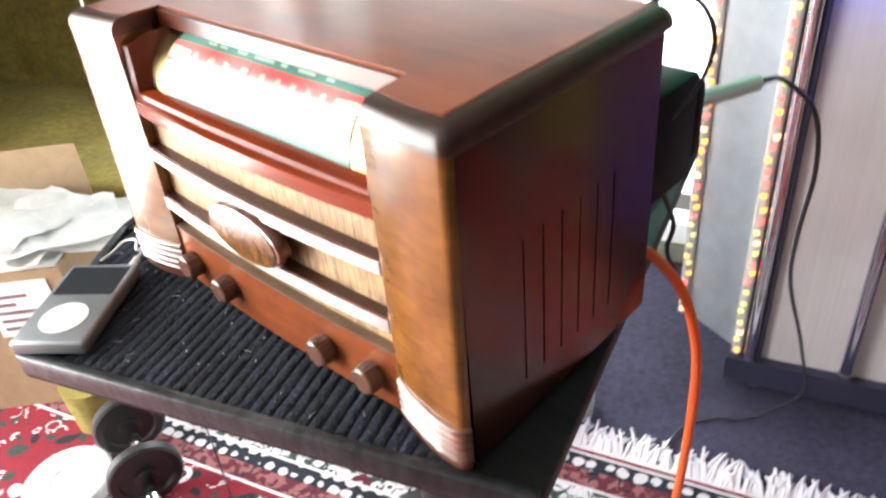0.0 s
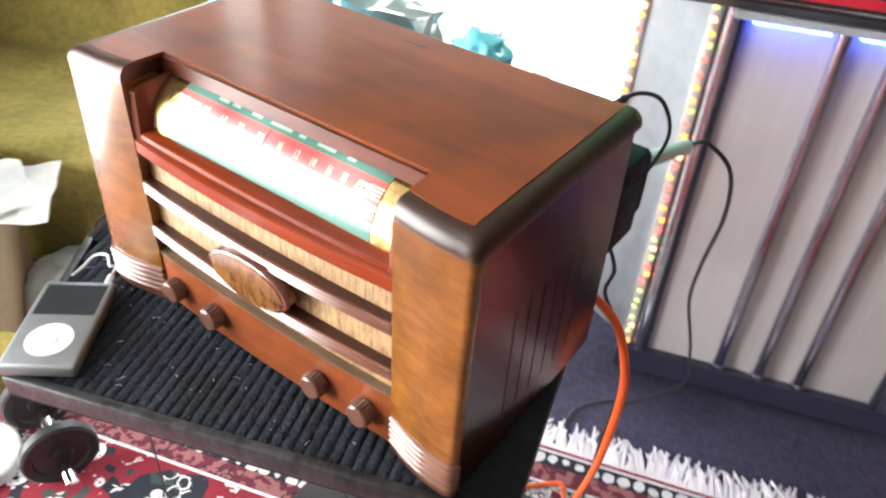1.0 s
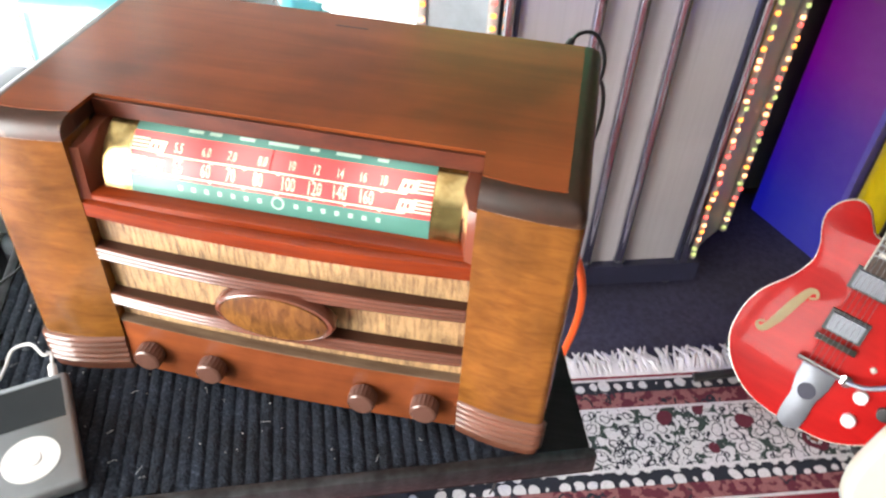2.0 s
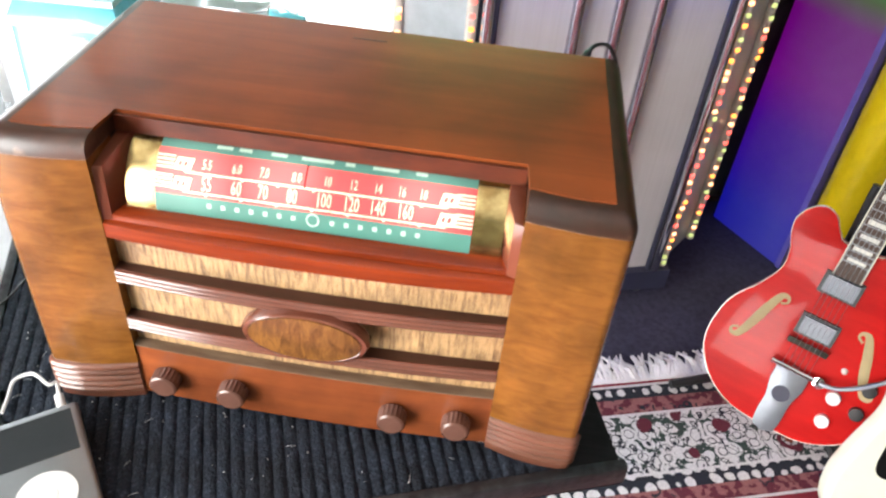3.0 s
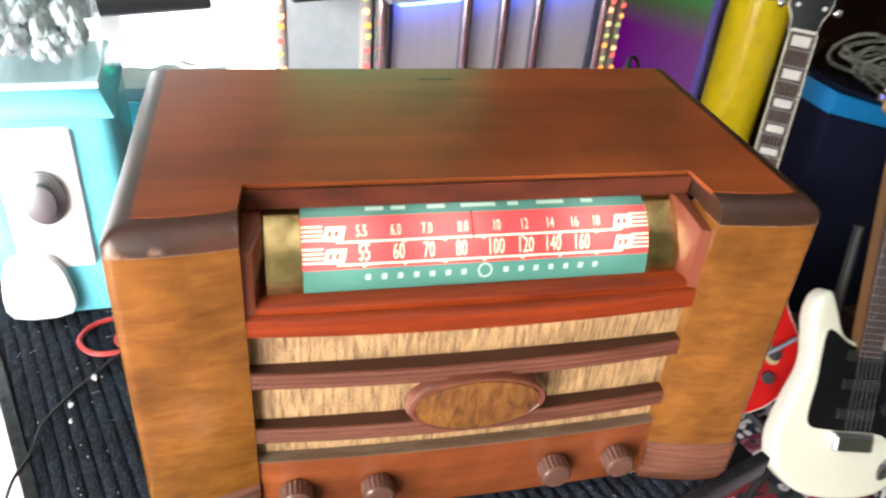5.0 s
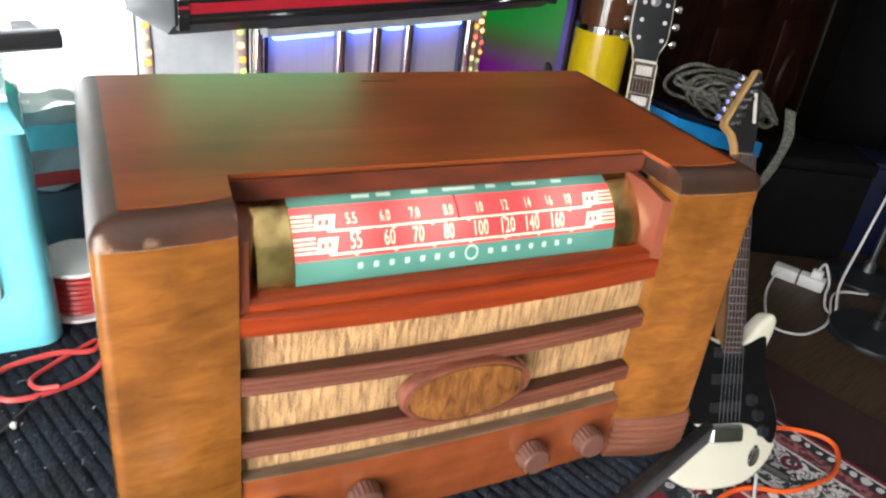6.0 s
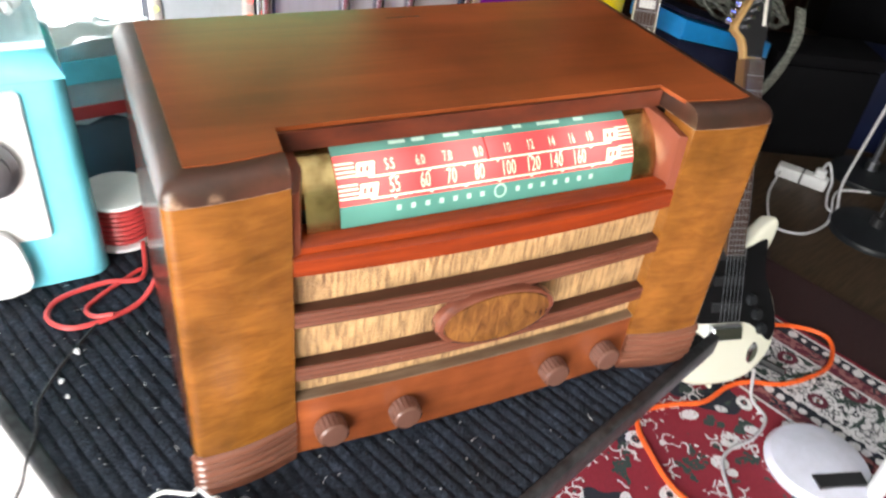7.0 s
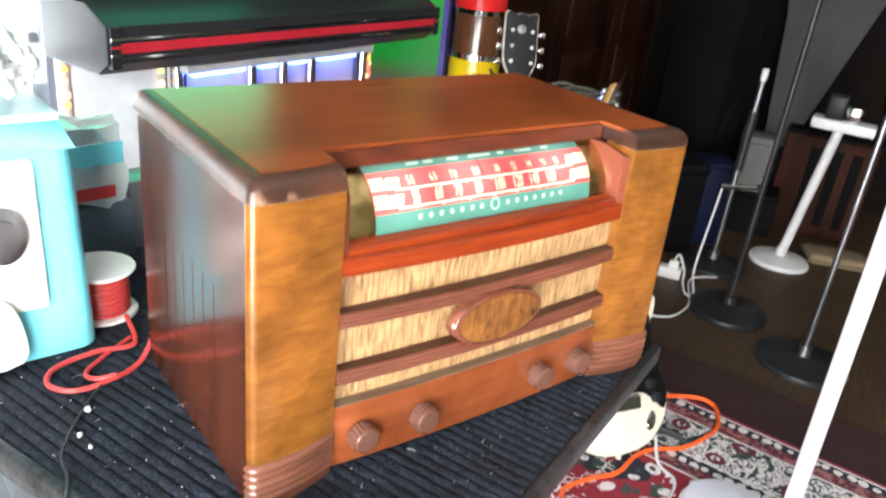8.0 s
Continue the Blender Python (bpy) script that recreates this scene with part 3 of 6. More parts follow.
crown = bmesh.new()
moulding(crown, -1)
moulding(crown, 1)
for x0, x1, y0 in ((-W_OUT + 0.0147, -W_IN, 0.0146), (-W_IN, W_IN, 0.037), (W_IN, W_OUT - 0.0147, 0.0146)):
    box(crown, x0, x1, y0, BACK, CROWN_Z, H_TOP - 0.0022)
part("crown_moulding", crown, CROWN, radio, "nearly black rounded edge moulding", sharp=50)
inset = [(x - 0.0135 * (x - W_IN) / (W_OUT - W_IN), y + 0.0145) for x, y in pillar_front()[:18:2]] + [(W_OUT - 0.0135, 0.0108)]
part("top_panel", made(prism, [(-x, y) for x, y in reversed(inset)] + [(-W_IN + 0.002, 0.0385), (W_IN - 0.002, 0.0385)] + inset + [(W_OUT - 0.0135, BACK - 0.0015), (-W_OUT + 0.0135, BACK - 0.0015)],
                       H_TOP - 0.002, H_TOP + 0.0006, "z"), TOP_WOOD, radio, "glossy orange-brown mahogany veneer")

# thin added strip: the dial lamps' red glow is put into its colour
NOTCH_GLOW = material("notch_glow_wood", (0.11, 0.024, 0.010), 0.3, other=(0.045, 0.014, 0.008), scale=(22, 60, 60), stain=0.3, stain_scale=25.0)
part("notch_face", boxes((-0.1265, 0.1265, 0.0352, 0.0368, 0.2086, 0.2200)), NOTCH_GLOW, radio, "added strip above the dial, reddened for the dial's glow")
part("scratch", boxes((-0.010, 0.015, 0.178, 0.1793, H_TOP + 0.0006, H_TOP + 0.0008)), BLACK, radio, "short dark scratch in the veneer")

for s in (-1, 1):
    # front pillar of swelling veneer on a ribbed foot
    bm = bmesh.new()
    inner = [(s * (W_OUT - 0.009), 0.0015), (s * (W_OUT - 0.009), 0.03), (s * W_IN, 0.03)]
    rings = [[bm.verts.new((s * x, y, z)) for x, y in pillar_front(18, 0.0, swell)] + [bm.verts.new((x, y, z)) for x, y in inner] for z, swell in ((FOOT_Z, 0.0085), (CROWN_Z, 0.0045))]
    skin(bm, rings)
    part("pillar", bm, FIGURED, radio, "orange-brown figured veneer front pillar", sharp=40)
    bm = bmesh.new()
    levels = [(0.0, 0.0), (0.0055, 0.0)]
    for k in range(5):
        levels += [(0.0055 + 0.006 * k + 0.006 * q / 4, 0.0024 * math.sin(math.pi * q / 4)) for q in range(5)]
    rings = [[bm.verts.new((s * x, y, z)) for x, y in pillar_front(18, out, 0.0095)] + [bm.verts.new((x, y, z)) for x, y in inner] for z, out in levels]
    skin(bm, rings)
    part("pillar_foot", bm, RIB_WOOD, radio, "dark foot with five turned ribs", sharp=50)
    # side: strips of wood with slots left open between them
    bm = bmesh.new()
    x0, x1 = sorted((s * (W_OUT - 0.008), s * (W_OUT - 0.0015)))
    slots = [0.052 + 0.0185 * k for k in range(6)]
    edges = [0.0015] + [v for q in slots for v in (q - 0.0008, q + 0.0008)] + [BACK - 0.006]
    cols, levels_z = edges, [0.0, 0.03, 0.135, CROWN_Z]
    cell = {(i, j, k): bm.verts.new((xx, cols[i], levels_z[j])) for i in range(len(cols)) for j in range(4) for k, xx in enumerate((x0, x1))}
    full = {(i, j) for i in range(len(cols) - 1) for j in range(3) if i % 2 == 0 or j != 1}
    for i, j in full:
        for k in (0, 1):
            bm.faces.new((cell[i, j, k], cell[i + 1, j, k], cell[i + 1, j + 1, k], cell[i, j + 1, k]))
        for di, dj, a, b in ((-1, 0, (0, 0), (0, 1)), (1, 0, (1, 0), (1, 1)), (0, -1, (0, 0), (1, 0)), (0, 1, (0, 1), (1, 1))):
            if (i + di, j + dj) not in full:
                p, q = (i + a[0], j + a[1]), (i + b[0], j + b[1])
                bm.faces.new((cell[p[0], p[1], 0], cell[q[0], q[1], 0], cell[q[0], q[1], 1], cell[p[0], p[1], 1]))
    bmesh.ops.recalc_face_normals(bm, faces=bm.faces)
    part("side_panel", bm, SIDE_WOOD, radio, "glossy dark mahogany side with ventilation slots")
part("back_panel", boxes((-0.178, 0.178, BACK - 0.006, BACK - 0.002, 0.004, 0.208)), BOARD, radio, "brown fibreboard back")
part("inner_case", boxes((-0.176, 0.176, 0.048, 0.052, 0.004, 0.206), (-0.176, 0.176, 0.03, 0.19, 0.002, 0.006)), BLACK, radio)

# grille cloth, slats and bars
CHEEK = material("cheek_lacquer", (0.18, 0.052, 0.029), 0.2, other=(0.14, 0.038, 0.021), scale=(30, 30, 8), stain=0.12, gloss=0.45)
# dark lacquer lowered for the shaded slat top; face paled for its sheen
SLAT_WOOD = material("slat_wood", (0.048, 0.014, 0.008), 0.35, other=(0.028, 0.008, 0.005), scale=(8, 120, 120), stain=0.18)
SLAT_FRONT = material("slat_front_wood", (0.17, 0.055, 0.033), 0.2, other=(0.10, 0.03, 0.018), scale=(8, 160, 160), coat=0.9, stain=0.2)
part("grille_cloth", made(grid, lambda a, b: Vector((-0.128 + 0.256 * a, 0.0085 + bow(-0.128 + 0.256 * a, 0.0035), 0.050 + 0.104 * b)), 24, 4), CLOTH, radio, "golden woven speaker cloth")
for z in (0.1195, 0.0765):
    bm = bmesh.new()
    bowed_bar(bm, -W_IN, W_IN, [(0.0150, z + 0.0062), (-0.0006, z + 0.0056), (0.0, z - 0.0060), (0.0150, z - 0.0060)], y_off=0.002)
    slat = part("slat", bm, SLAT_WOOD, radio, "dark red-brown slat across the grille")
    bm = bmesh.new()
    ribs = [(0.0001, z + 0.0054)]
    for q in range(3):
        mid = z + 0.0054 - 0.0036 * (q + 0.5)
        ribs += [(-0.0002 - 0.0030 * math.sin(math.pi * k / 6), mid + 0.0018 * math.cos(math.pi * k / 6)) for k in range(1, 6)]
    bowed_bar(bm, -W_IN + 0.0004, W_IN - 0.0004, ribs + [(0.0001, z - 0.0058)], y_off=0.002)
    part("slat_front", bm, SLAT_FRONT, slat, "reeded pinkish-brown face", sharp=40)
bm = bmesh.new()
bowed_bar(bm, -W_IN, W_IN, [(0.02, 0.1635), (0.003, 0.1635), (0.0005, 0.1620), (0.0005, 0.1515), (0.0025, 0.1500), (0.02, 0.1500)])
part("dial_rail", bm, RED_WOOD, radio, "bowed glossy red mahogany rail")
bm = bmesh.new()
bowed_bar(bm, -0.1235, 0.1235, [(0.024, 0.1690), (0.0065, 0.1690), (0.004, 0.1675), (0.004, 0.1636), (0.024, 0.1636)], 0.003)
part("dial_sill", bm, RED_WOOD, radio, "polished sill with a worn pale lip")
bm = bmesh.new()
bowed_bar(bm, -W_IN, W_IN, [(0.02, 0.0525), (0.002, 0.0525), (0.001, 0.004), (0.02, 0.004)], 0.004)
part("control_panel", bm, PANEL_WOOD, radio, "plain reddish wood panel behind the knobs")
bm = bmesh.new()
bowed_bar(bm, -W_IN, W_IN, [(0.0105, 0.0542), (0.003, 0.0542), (0.0010, 0.0536), (0.0010, 0.0527), (0.0105, 0.0526)], 0.004)
part("panel_ledge", bm, material("worn_ledge", (0.16, 0.11, 0.075), 0.3, other=(0.09, 0.05, 0.03), scale=(30, 200, 200)), radio, "worn greyish ledge")

# oval medallion
bm = bmesh.new()
lathe(bm, [(0.0, 0.0), (1.0, 0.0), (1.0, 0.6), (0.96, 0.85), (0.9, 0.9), (0.86, 0.8), (0.85, 0.75)], 48)
for v in bm.verts:
    x, y, z = v.co
    v.co = (x * 0.0428, -0.0030 - z * 0.0100, 0.0985 + y * 0.0208)
part("medallion_rim", bm, SLAT_FRONT, radio, "dull pinkish-brown rim")
bm = bmesh.new()
lathe(bm, [(0.0, 0.5), (0.9, 0.5), (0.87, 0.95), (0.7, 1.02), (0.4, 1.08), (0.0, 1.1)], 48)
for v in bm.verts:
    x, y, z = v.co
    v.co = (x * 0.0428, -0.0030 - z * 0.0100, 0.0985 + y * 0.0208)
part("medallion", bm, BURL, radio, "oval burl-veneer medallion")


def fluted_knob(x):
    bm = bmesh.new()
    seg = 40
    prof = [(0.0088, 0.0), (0.0105, 0.001), (0.0105, 0.0095), (0.0099, 0.0115), (0.0085, 0.0125), (0.0, 0.0132)]
    rings = []
    for r, h in prof:
        if r == 0:
            rings.append([bm.verts.new((0, 0, h))])
        else:
            rings.append([bm.verts.new(((r - (0.0009 if i % 2 and 0.0005 < h < 0.011 else 0)) * math.cos(2 * math.pi * i / seg), (r - (0.0009 if i % 2 and 0.0005 < h < 0.011 else 0)) * math.sin(2 * math.pi * i / seg), h)) for i in range(seg)])
    for a, b in zip(rings, rings[1:]):
        for i in range(seg):
            if len(b) > 1:
                bm.faces.new((a[i], a[(i + 1) % seg], b[(i + 1) % seg], b[i]))
            else:
                bm.faces.new((a[i], a[(i + 1) % seg], b[0]))
    bm.faces.new(rings[0])
    bmesh.ops.recalc_face_normals(bm, faces=bm.faces)
    part("knob", bm, KNOB_BROWN, radio, "fluted brown bakelite knob", pose(x, 0.0012 + bow(x, 0.004), 0.0265, 90, 0, 0), sharp=25)


for x in (-0.1065, -0.0565, 0.0595, 0.1050):
    fluted_knob(x)

# dial: a bowed printed scale between brass ends
DIAL_LO, DIAL_HI, SAG = Vector((0, 0.0125, 0.1695)), Vector((0, 0.0410, 0.2080)), 0.008


def on_dial(x, a, lift=0.0):
    """A place on the dial: a from 0 at its foot to 1 at its head."""
    mid = DIAL_LO.lerp(DIAL_HI, a)
    along = (DIAL_HI - DIAL_LO).normalized()
    out = Vector((0, -along.z, along.y))
    return Vector((x, 0, 0)) + mid + out * (SAG * 4 * a * (1 - a) + lift)


def dial_patch(name, x0, x1, a0, a1, mat, lift, label="", skew=0.0, parent=None):
    bm = bmesh.new()
    n = max(2, int(24 * (a1 - a0)))
    grid(bm, lambda p, q: on_dial(x0 + (x1 - x0) * p + skew * q, a0 + (a1 - a0) * q, lift), 2, n)
    return part(name, bm, mat, parent or dial, label, sharp=180)


def lit(name, colour, strength):
    """Printed dial paper with small lamps behind it, their glow stretched for glare."""
    m = material(name, colour, 0.35, coat=0.3, stain=0.04)
    t = m.node_tree
    b = t.nodes["Principled BSDF"]
    co = t.nodes.new("ShaderNodeTexCoord")
    total = None
    for x, z in ((-0.078, 0.194), (-0.018, 0.198), (0.068, 0.198)):
        near = t.nodes.new("ShaderNodeVectorMath")
        near.operation = "DISTANCE"
        t.links.new(co.outputs["Object"], near.inputs[0])
        near.inputs[1].default_value = (x, 0.026, z)
        fall = t.nodes.new("ShaderNodeMapRange")
        fall.interpolation_type = "SMOOTHSTEP"
        fall.inputs["From Min"].default_value, fall.inputs["From Max"].default_value = 0.036, 0.004
        t.links.new(near.outputs["Value"], fall.inputs[0])
        if total is None:
            total = fall.outputs[0]
        else:
            add = t.nodes.new("ShaderNodeMath")
            t.links.new(total, add.inputs[0])
            t.links.new(fall.outputs[0], add.inputs[1])
            total = add.outputs[0]
    mul = t.nodes.new("ShaderNodeMath")
    mul.operation = "MULTIPLY_ADD"
    t.links.new(total, mul.inputs[0])
    mul.inputs[1].default_value, mul.inputs[2].default_value = strength * 1.15, strength * 0.32
    # glow paled towards white for window glare on the dial glass
    b.inputs["Emission Color"].default_value = (*(v + (w - v) * 0.14 for v, w in zip(colour, (1.0, 0.85, 0.72))), 1)
    t.links.new(mul.outputs[0], b.inputs["Emission Strength"])
    return m


DIAL_GREEN = lit("dial_green", (0.06, 0.2, 0.16), 0.5)
DIAL_RED = lit("dial_red", (0.75, 0.035, 0.04), 1.3)
DIAL_CREAM = lit("dial_cream", (0.85, 0.72, 0.5), 1.2)
DIAL_PALE = lit("dial_pale_green", (0.45, 0.6, 0.5), 0.5)
dial = part("dial", made(grid, lambda p, q: on_dial(-0.0975 + 0.196 * p, q), 4, 16), DIAL_GREEN, radio, "bowed printed dial, green with red bands")
X0, X1 = -0.0975, 0.0985
dial_patch("red_band", X0, X1, 0.24, 0.82, DIAL_RED, 0.0003)
for a in (0.525, 0.275):
    dial_patch("scale_line", X0 + 0.018, X1 - 0.016, a, a + 0.022, DIAL_CREAM, 0.0005)
    for k in range(13):
        x = -0.066 + 0.011 * k
        dial_patch("scale_tick", x, x + 0.0016, a - 0.022, a + 0.006, DIAL_RED if k % 2 else DIAL_CREAM, 0.0007)
    for s, xx in ((-1, X0), (1, X1 - 0.011)):
        for q in range(4):
            dial_patch("stripe", xx, xx + 0.011, a + 0.035 + 0.05 * q, a + 0.056 + 0.05 * q, DIAL_CREAM, 0.0005)
        flag = xx + 0.011 if s < 0 else xx - 0.0105
        dial_patch("band_flag", flag, flag + 0.0105, a + 0.03, a + 0.19, DIAL_CREAM, 0.0006, skew=0.0018)
        for q in range(2):
            dial_patch("flag_mark", flag + 0.0022 + 0.0035 * q, flag + 0.0044 + 0.0035 * q, a + 0.075, a + 0.145, DIAL_RED, 0.0008, skew=0.0008)
dial_patch("pointer", -0.0055, -0.0046, 0.53, 0.83, BLACK, 0.0009, "thin dark tuning pointer")
# maker's lettering and the top row as plain bars
for k in range(7):
    for s in (-1, 1):
        x = 0.0015 + s * (0.012 + 0.0088 * k)
        dial_patch("letter_bar", x - 0.0014, x + 0.0014, 0.11, 0.17, DIAL_PALE, 0.0005)
for k, (x, w) in enumerate(((-0.058, 0.010), (-0.045, 0.008), (-0.024, 0.010), (0.0, 0.020), (0.020, 0.006), (0.042, 0.016), (0.064, 0.007))):
    dial_patch("top_bar", x - w / 2, x + w / 2, 0.885, 0.93, DIAL_PALE, 0.0005)
bm = bmesh.new()
for i in range(24):
    a0, a1 = 2 * math.pi * i / 24, 2 * math.pi * (i + 1) / 24
    q = [on_dial(0.0015 + r * 0.0042 * math.cos(a), 0.145 + r * 0.085 * math.sin(a), 0.0006) for r, a in ((0.75, a0), (1, a0), (1, a1), (0.75, a1))]
    bm.faces.new([bm.verts.new(p) for p in q])
part("round_badge", bm, DIAL_PALE, dial)


def dial_number(text, x, a, height, squeeze):
    c = bpy.data.curves.new("digits", "FONT")
    c.body, c.align_x, c.size, c.resolution_u = text, "CENTER", 1.0, 2
    o = new("digits", c)
    bpy.context.view_layer.update()
    me = bpy.data.meshes.new_from_object(o.evaluated_get(bpy.context.evaluated_depsgraph_get()))
    bpy.data.objects.remove(o)
    tall = max(v.co.y for v in me.vertices)
    for v in me.vertices:
        v.co = on_dial(x + v.co.x / tall * height * squeeze, a + v.co.y / tall * height / 0.049, 0.0008)
    me.materials.clear()
    me.materials.append(DIAL_CREAM)
    p = new("number", me)
    p.parent = dial


for text, x in (("5.5", -0.066), ("6.0", -0.0475), ("7.0", -0.0305), ("8.0", -0.0105), ("10", 0.0085), ("12", 0.0245), ("14", 0.0395), ("16", 0.054), ("18", 0.067)):
    dial_number(text, x, 0.595, 0.0062, 0.55)
for text, x in (("55", -0.065), ("60", -0.0465), ("70", -0.0300), ("80", -0.0120), ("100", 0.0075), ("120", 0.0245), ("140", 0.0405), ("160", 0.0575)):
    dial_number(text, x, 0.325, 0.0088, 0.52)

for s in (-1, 1):
    xa, xb = (-0.1165, -0.0978) if s < 0 else (0.0988, 0.1175)
    bm = bmesh.new()
    grid(bm, lambda p, q: on_dial(xa + (xb - xa) * p, q, -0.0006), 3, 16)
    part("brass_end", bm, BRASS, radio, "tarnished brass end of the dial")
    # cheek: wedge-shaped red wood at the end of the dial pocket
    bm = bmesh.new()
    prism(bm, [(s * W_IN, 0.0015), (s * 0.1225, 0.0035), (s * 0.1175, 0.018), (s * 0.1175, 0.046), (s * W_IN, 0.046)], 0.1637, 0.2084, "z", 0.0008)
    cut = [v for v in bm.verts if v.co.z > 0.196 and v.co.y < 0.012]
    for v in cut:
        v.co.z -= 0.006
        v.co.y += 0.002
    part("dial_cheek", bm, CHEEK, radio, "pinkish-brown polished cheek beside the dial")
part("dial_pocket", boxes((-0.127, 0.127, 0.044, 0.047, 0.1637, 0.2195)), RED_WOOD, radio)


# ---- jukebox ----
def led_strip(parent, path, count, seed):
    """A clear tube with small coloured lamps in it."""
    tube = part("light_tube", made(sweep, path, 0.009, 10), TUBE, parent, "clear rope-light tube")
    rng = random.Random(seed)
    a, b = Vector(path[0]), Vector(path[-1])
    for i in range(count):
        bm = bmesh.new()
        bmesh.ops.create_icosphere(bm, subdivisions=1, radius=0.0062)
        p = a.lerp(b, (i + 0.5) / count) + Vector((rng.uniform(-0.003, 0.003), -0.006, rng.uniform(-0.004, 0.004)))
        part("bulb", bm, LEDS[rng.randrange(4)], tube, m=Matrix.Translation(p))


TUBE = material("milky_tube", (0.75, 0.68, 0.62), 0.25, stain=0.1)
LEDS = [material("lamp_" + n, c, 0.4, emit=c, emit_strength=s) for n, c, s in (("amber", (1, 0.30, 0.05), 3.5), ("red", (1, 0.10, 0.08), 3), ("green", (0.6, 0.72, 0.25), 1.2), ("warm", (1, 0.42, 0.2), 4))]
BLUE_LAMP = material("blue_lamp", (0.2, 0.3, 1.0), 0.4, emit=(0.06, 0.14, 1.0), emit_strength=22)
HOOD = material("black_hood", (0.02, 0.022, 0.025), 0.38, gloss=0.2)
HOOD_RED = material("red_hood_stripe", (0.55, 0.02, 0.04), 0.3, coat=0.3)
GLASS_DARK = material("dark_display", (0.01, 0.03, 0.04), 0.06, coat=0.5)
DISPLAY = material("lit_display", (0.01, 0.03, 0.04), 0.06, other=(0.02, 0.05, 0.04), scale=(6, 6, 6), coat=0.5, emit=(0.01, 0.68, 0.34), emit_strength=5.5)
TUBE_METAL = material("satin_chrome", (0.55, 0.53, 0.60), 0.14, metal=1.0, stain=0.1)
SATIN = material("satin_panel", (0.56, 0.52, 0.53), 0.32, other=(0.52, 0.48, 0.49), metal=0.15, stain=0.06, scale=(200, 200, 4))

juke = thing("jukebox", "silver jukebox with chrome tubes and string lights", "jukebox", pose(0.2782, 0.9202, -0.03, 0, 0, 18.4) @ Matrix.Scale(1.054, 4))
part("plinth", boxes((-0.25, 0.25, 0.0, 0.36, 0.062, 0.112)), JUKE_BASE, juke, "dark blue-black plinth")
for x in (-0.2, 0.2):
    for y in (0.03, 0.3):
        part("caster", made(lathe, [(0.0, -0.007), (0.0115, -0.007), (0.0132, -0.003), (0.0132, 0.003), (0.0115, 0.007), (0.0, 0.007)], 20), BLACK, juke, m=pose(x, y, 0.0475, 0, 90, 0))
        part("caster_fork", boxes((x - 0.013, x + 0.013, y - 0.01, y + 0.01, 0.0585, 0.0618)), STEEL, juke)
part("front_panel", boxes((-0.214, 0.214, 0.018, 0.03, 0.112, 0.774)), SATIN, juke, "brushed silver front panel")
part("cabinet", boxes((-0.25, 0.25, 0.13, 0.36, 0.112, 1.4)), JUKE_BASE, juke)
for x in (-0.067, 0.004, 0.073):
    tube = part("chrome_tube", made(sweep, [(x, 0.008, 0.118), (x, 0.008, 0.766)], 0.0098, 14), TUBE_METAL, juke)
    part("ferrule", made(lathe, [(0.0, 0.0), (0.0128, 0.0), (0.0128, 0.012), (0.0, 0.012)], 14), CHROME, tube, m=pose(x, 0.008, 0.1125))
for x in (-0.214, 0.214):
    part("edge_tube", made(sweep, [(x, 0.006, 0.113), (x, 0.006, 0.774)], 0.0095, 12), CHROME, juke)
    part("edge_tube_dark", made(sweep, [(x * 0.935, 0.01, 0.113), (x * 0.935, 0.01, 0.774)], 0.005, 10), JUKE_BASE, juke)
for s in (-1, 1):
    # side wings, swept back
    bm = bmesh.new()
    prism(bm, [(s * 0.226, 0.02), (s * 0.336, 0.105), (s * 0.336, 0.125), (s * 0.226, 0.04)], 0.112, 0.804, "z")
    part("wing", bm, JUKE_GREY, juke, "pale grey angled side panel")
    led_strip(juke, [(s * 0.236, 0.018, 0.115), (s * 0.236, 0.018, 0.799)], 34, 11 + s)
    led_strip(juke, [(s * 0.34, 0.1, 0.115), (s * 0.34, 0.1, 0.799)], 34, 17 + s)
for x0, x1 in ((-0.195, -0.078), (-0.056, -0.006), (0.014, 0.062), (0.084, 0.195)):
    part("top_lamp", boxes((x0 + 0.008, x1 - 0.008, 0.0, 0.014, 0.756, 0.766)), BLUE_LAMP, juke, "glowing blue lamp above the panel")
part("lamp_valance", boxes((-0.214, 0.214, -0.02, 0.017, 0.767, 0.779)), JUKE_GREY, juke)
hood = part("hood", made(prism, [(-0.03, 0.784), (-0.055, 0.802), (-0.055, 0.85), (-0.01, 0.874), (0.10, 0.874), (0.10, 0.784)], -0.365, 0.365, "x", 0.004), HOOD, juke, "black overhanging hood")
part("hood_stripe", boxes((-0.345, 0.355, -0.0565, -0.0535, 0.815, 0.828)), HOOD_RED, hood, "red stripe")
for z in (0.809, 0.834):
    part("hood_line", boxes((-0.355, 0.365, -0.0575, -0.0535, z - 0.0015, z + 0.0015)), CHROME, hood)
for x in (-0.357, 0.358):
    part("hood_end", boxes((x - 0.004, x + 0.010, -0.0585, -0.01, 0.796, 0.85)), HOOD, hood, "black end cap")
    for z in (0.814, 0.824, 0.834):
        part("end_line", boxes((x - 0.0045, x + 0.0105, -0.0595, -0.0587, z - 0.0018, z + 0.0018)), CHROME if z != 0.824 else HOOD_RED, hood)
part("display", boxes((-0.36, 0.34, 0.02, 0.12, 0.8745, 1.35)), GLASS_DARK, juke, "dark glossy display window")
part("lit_window", boxes((-0.36, -0.03, 0.012, 0.0195, 0.96, 1.125)), DISPLAY, juke, "display part glowing teal-green")

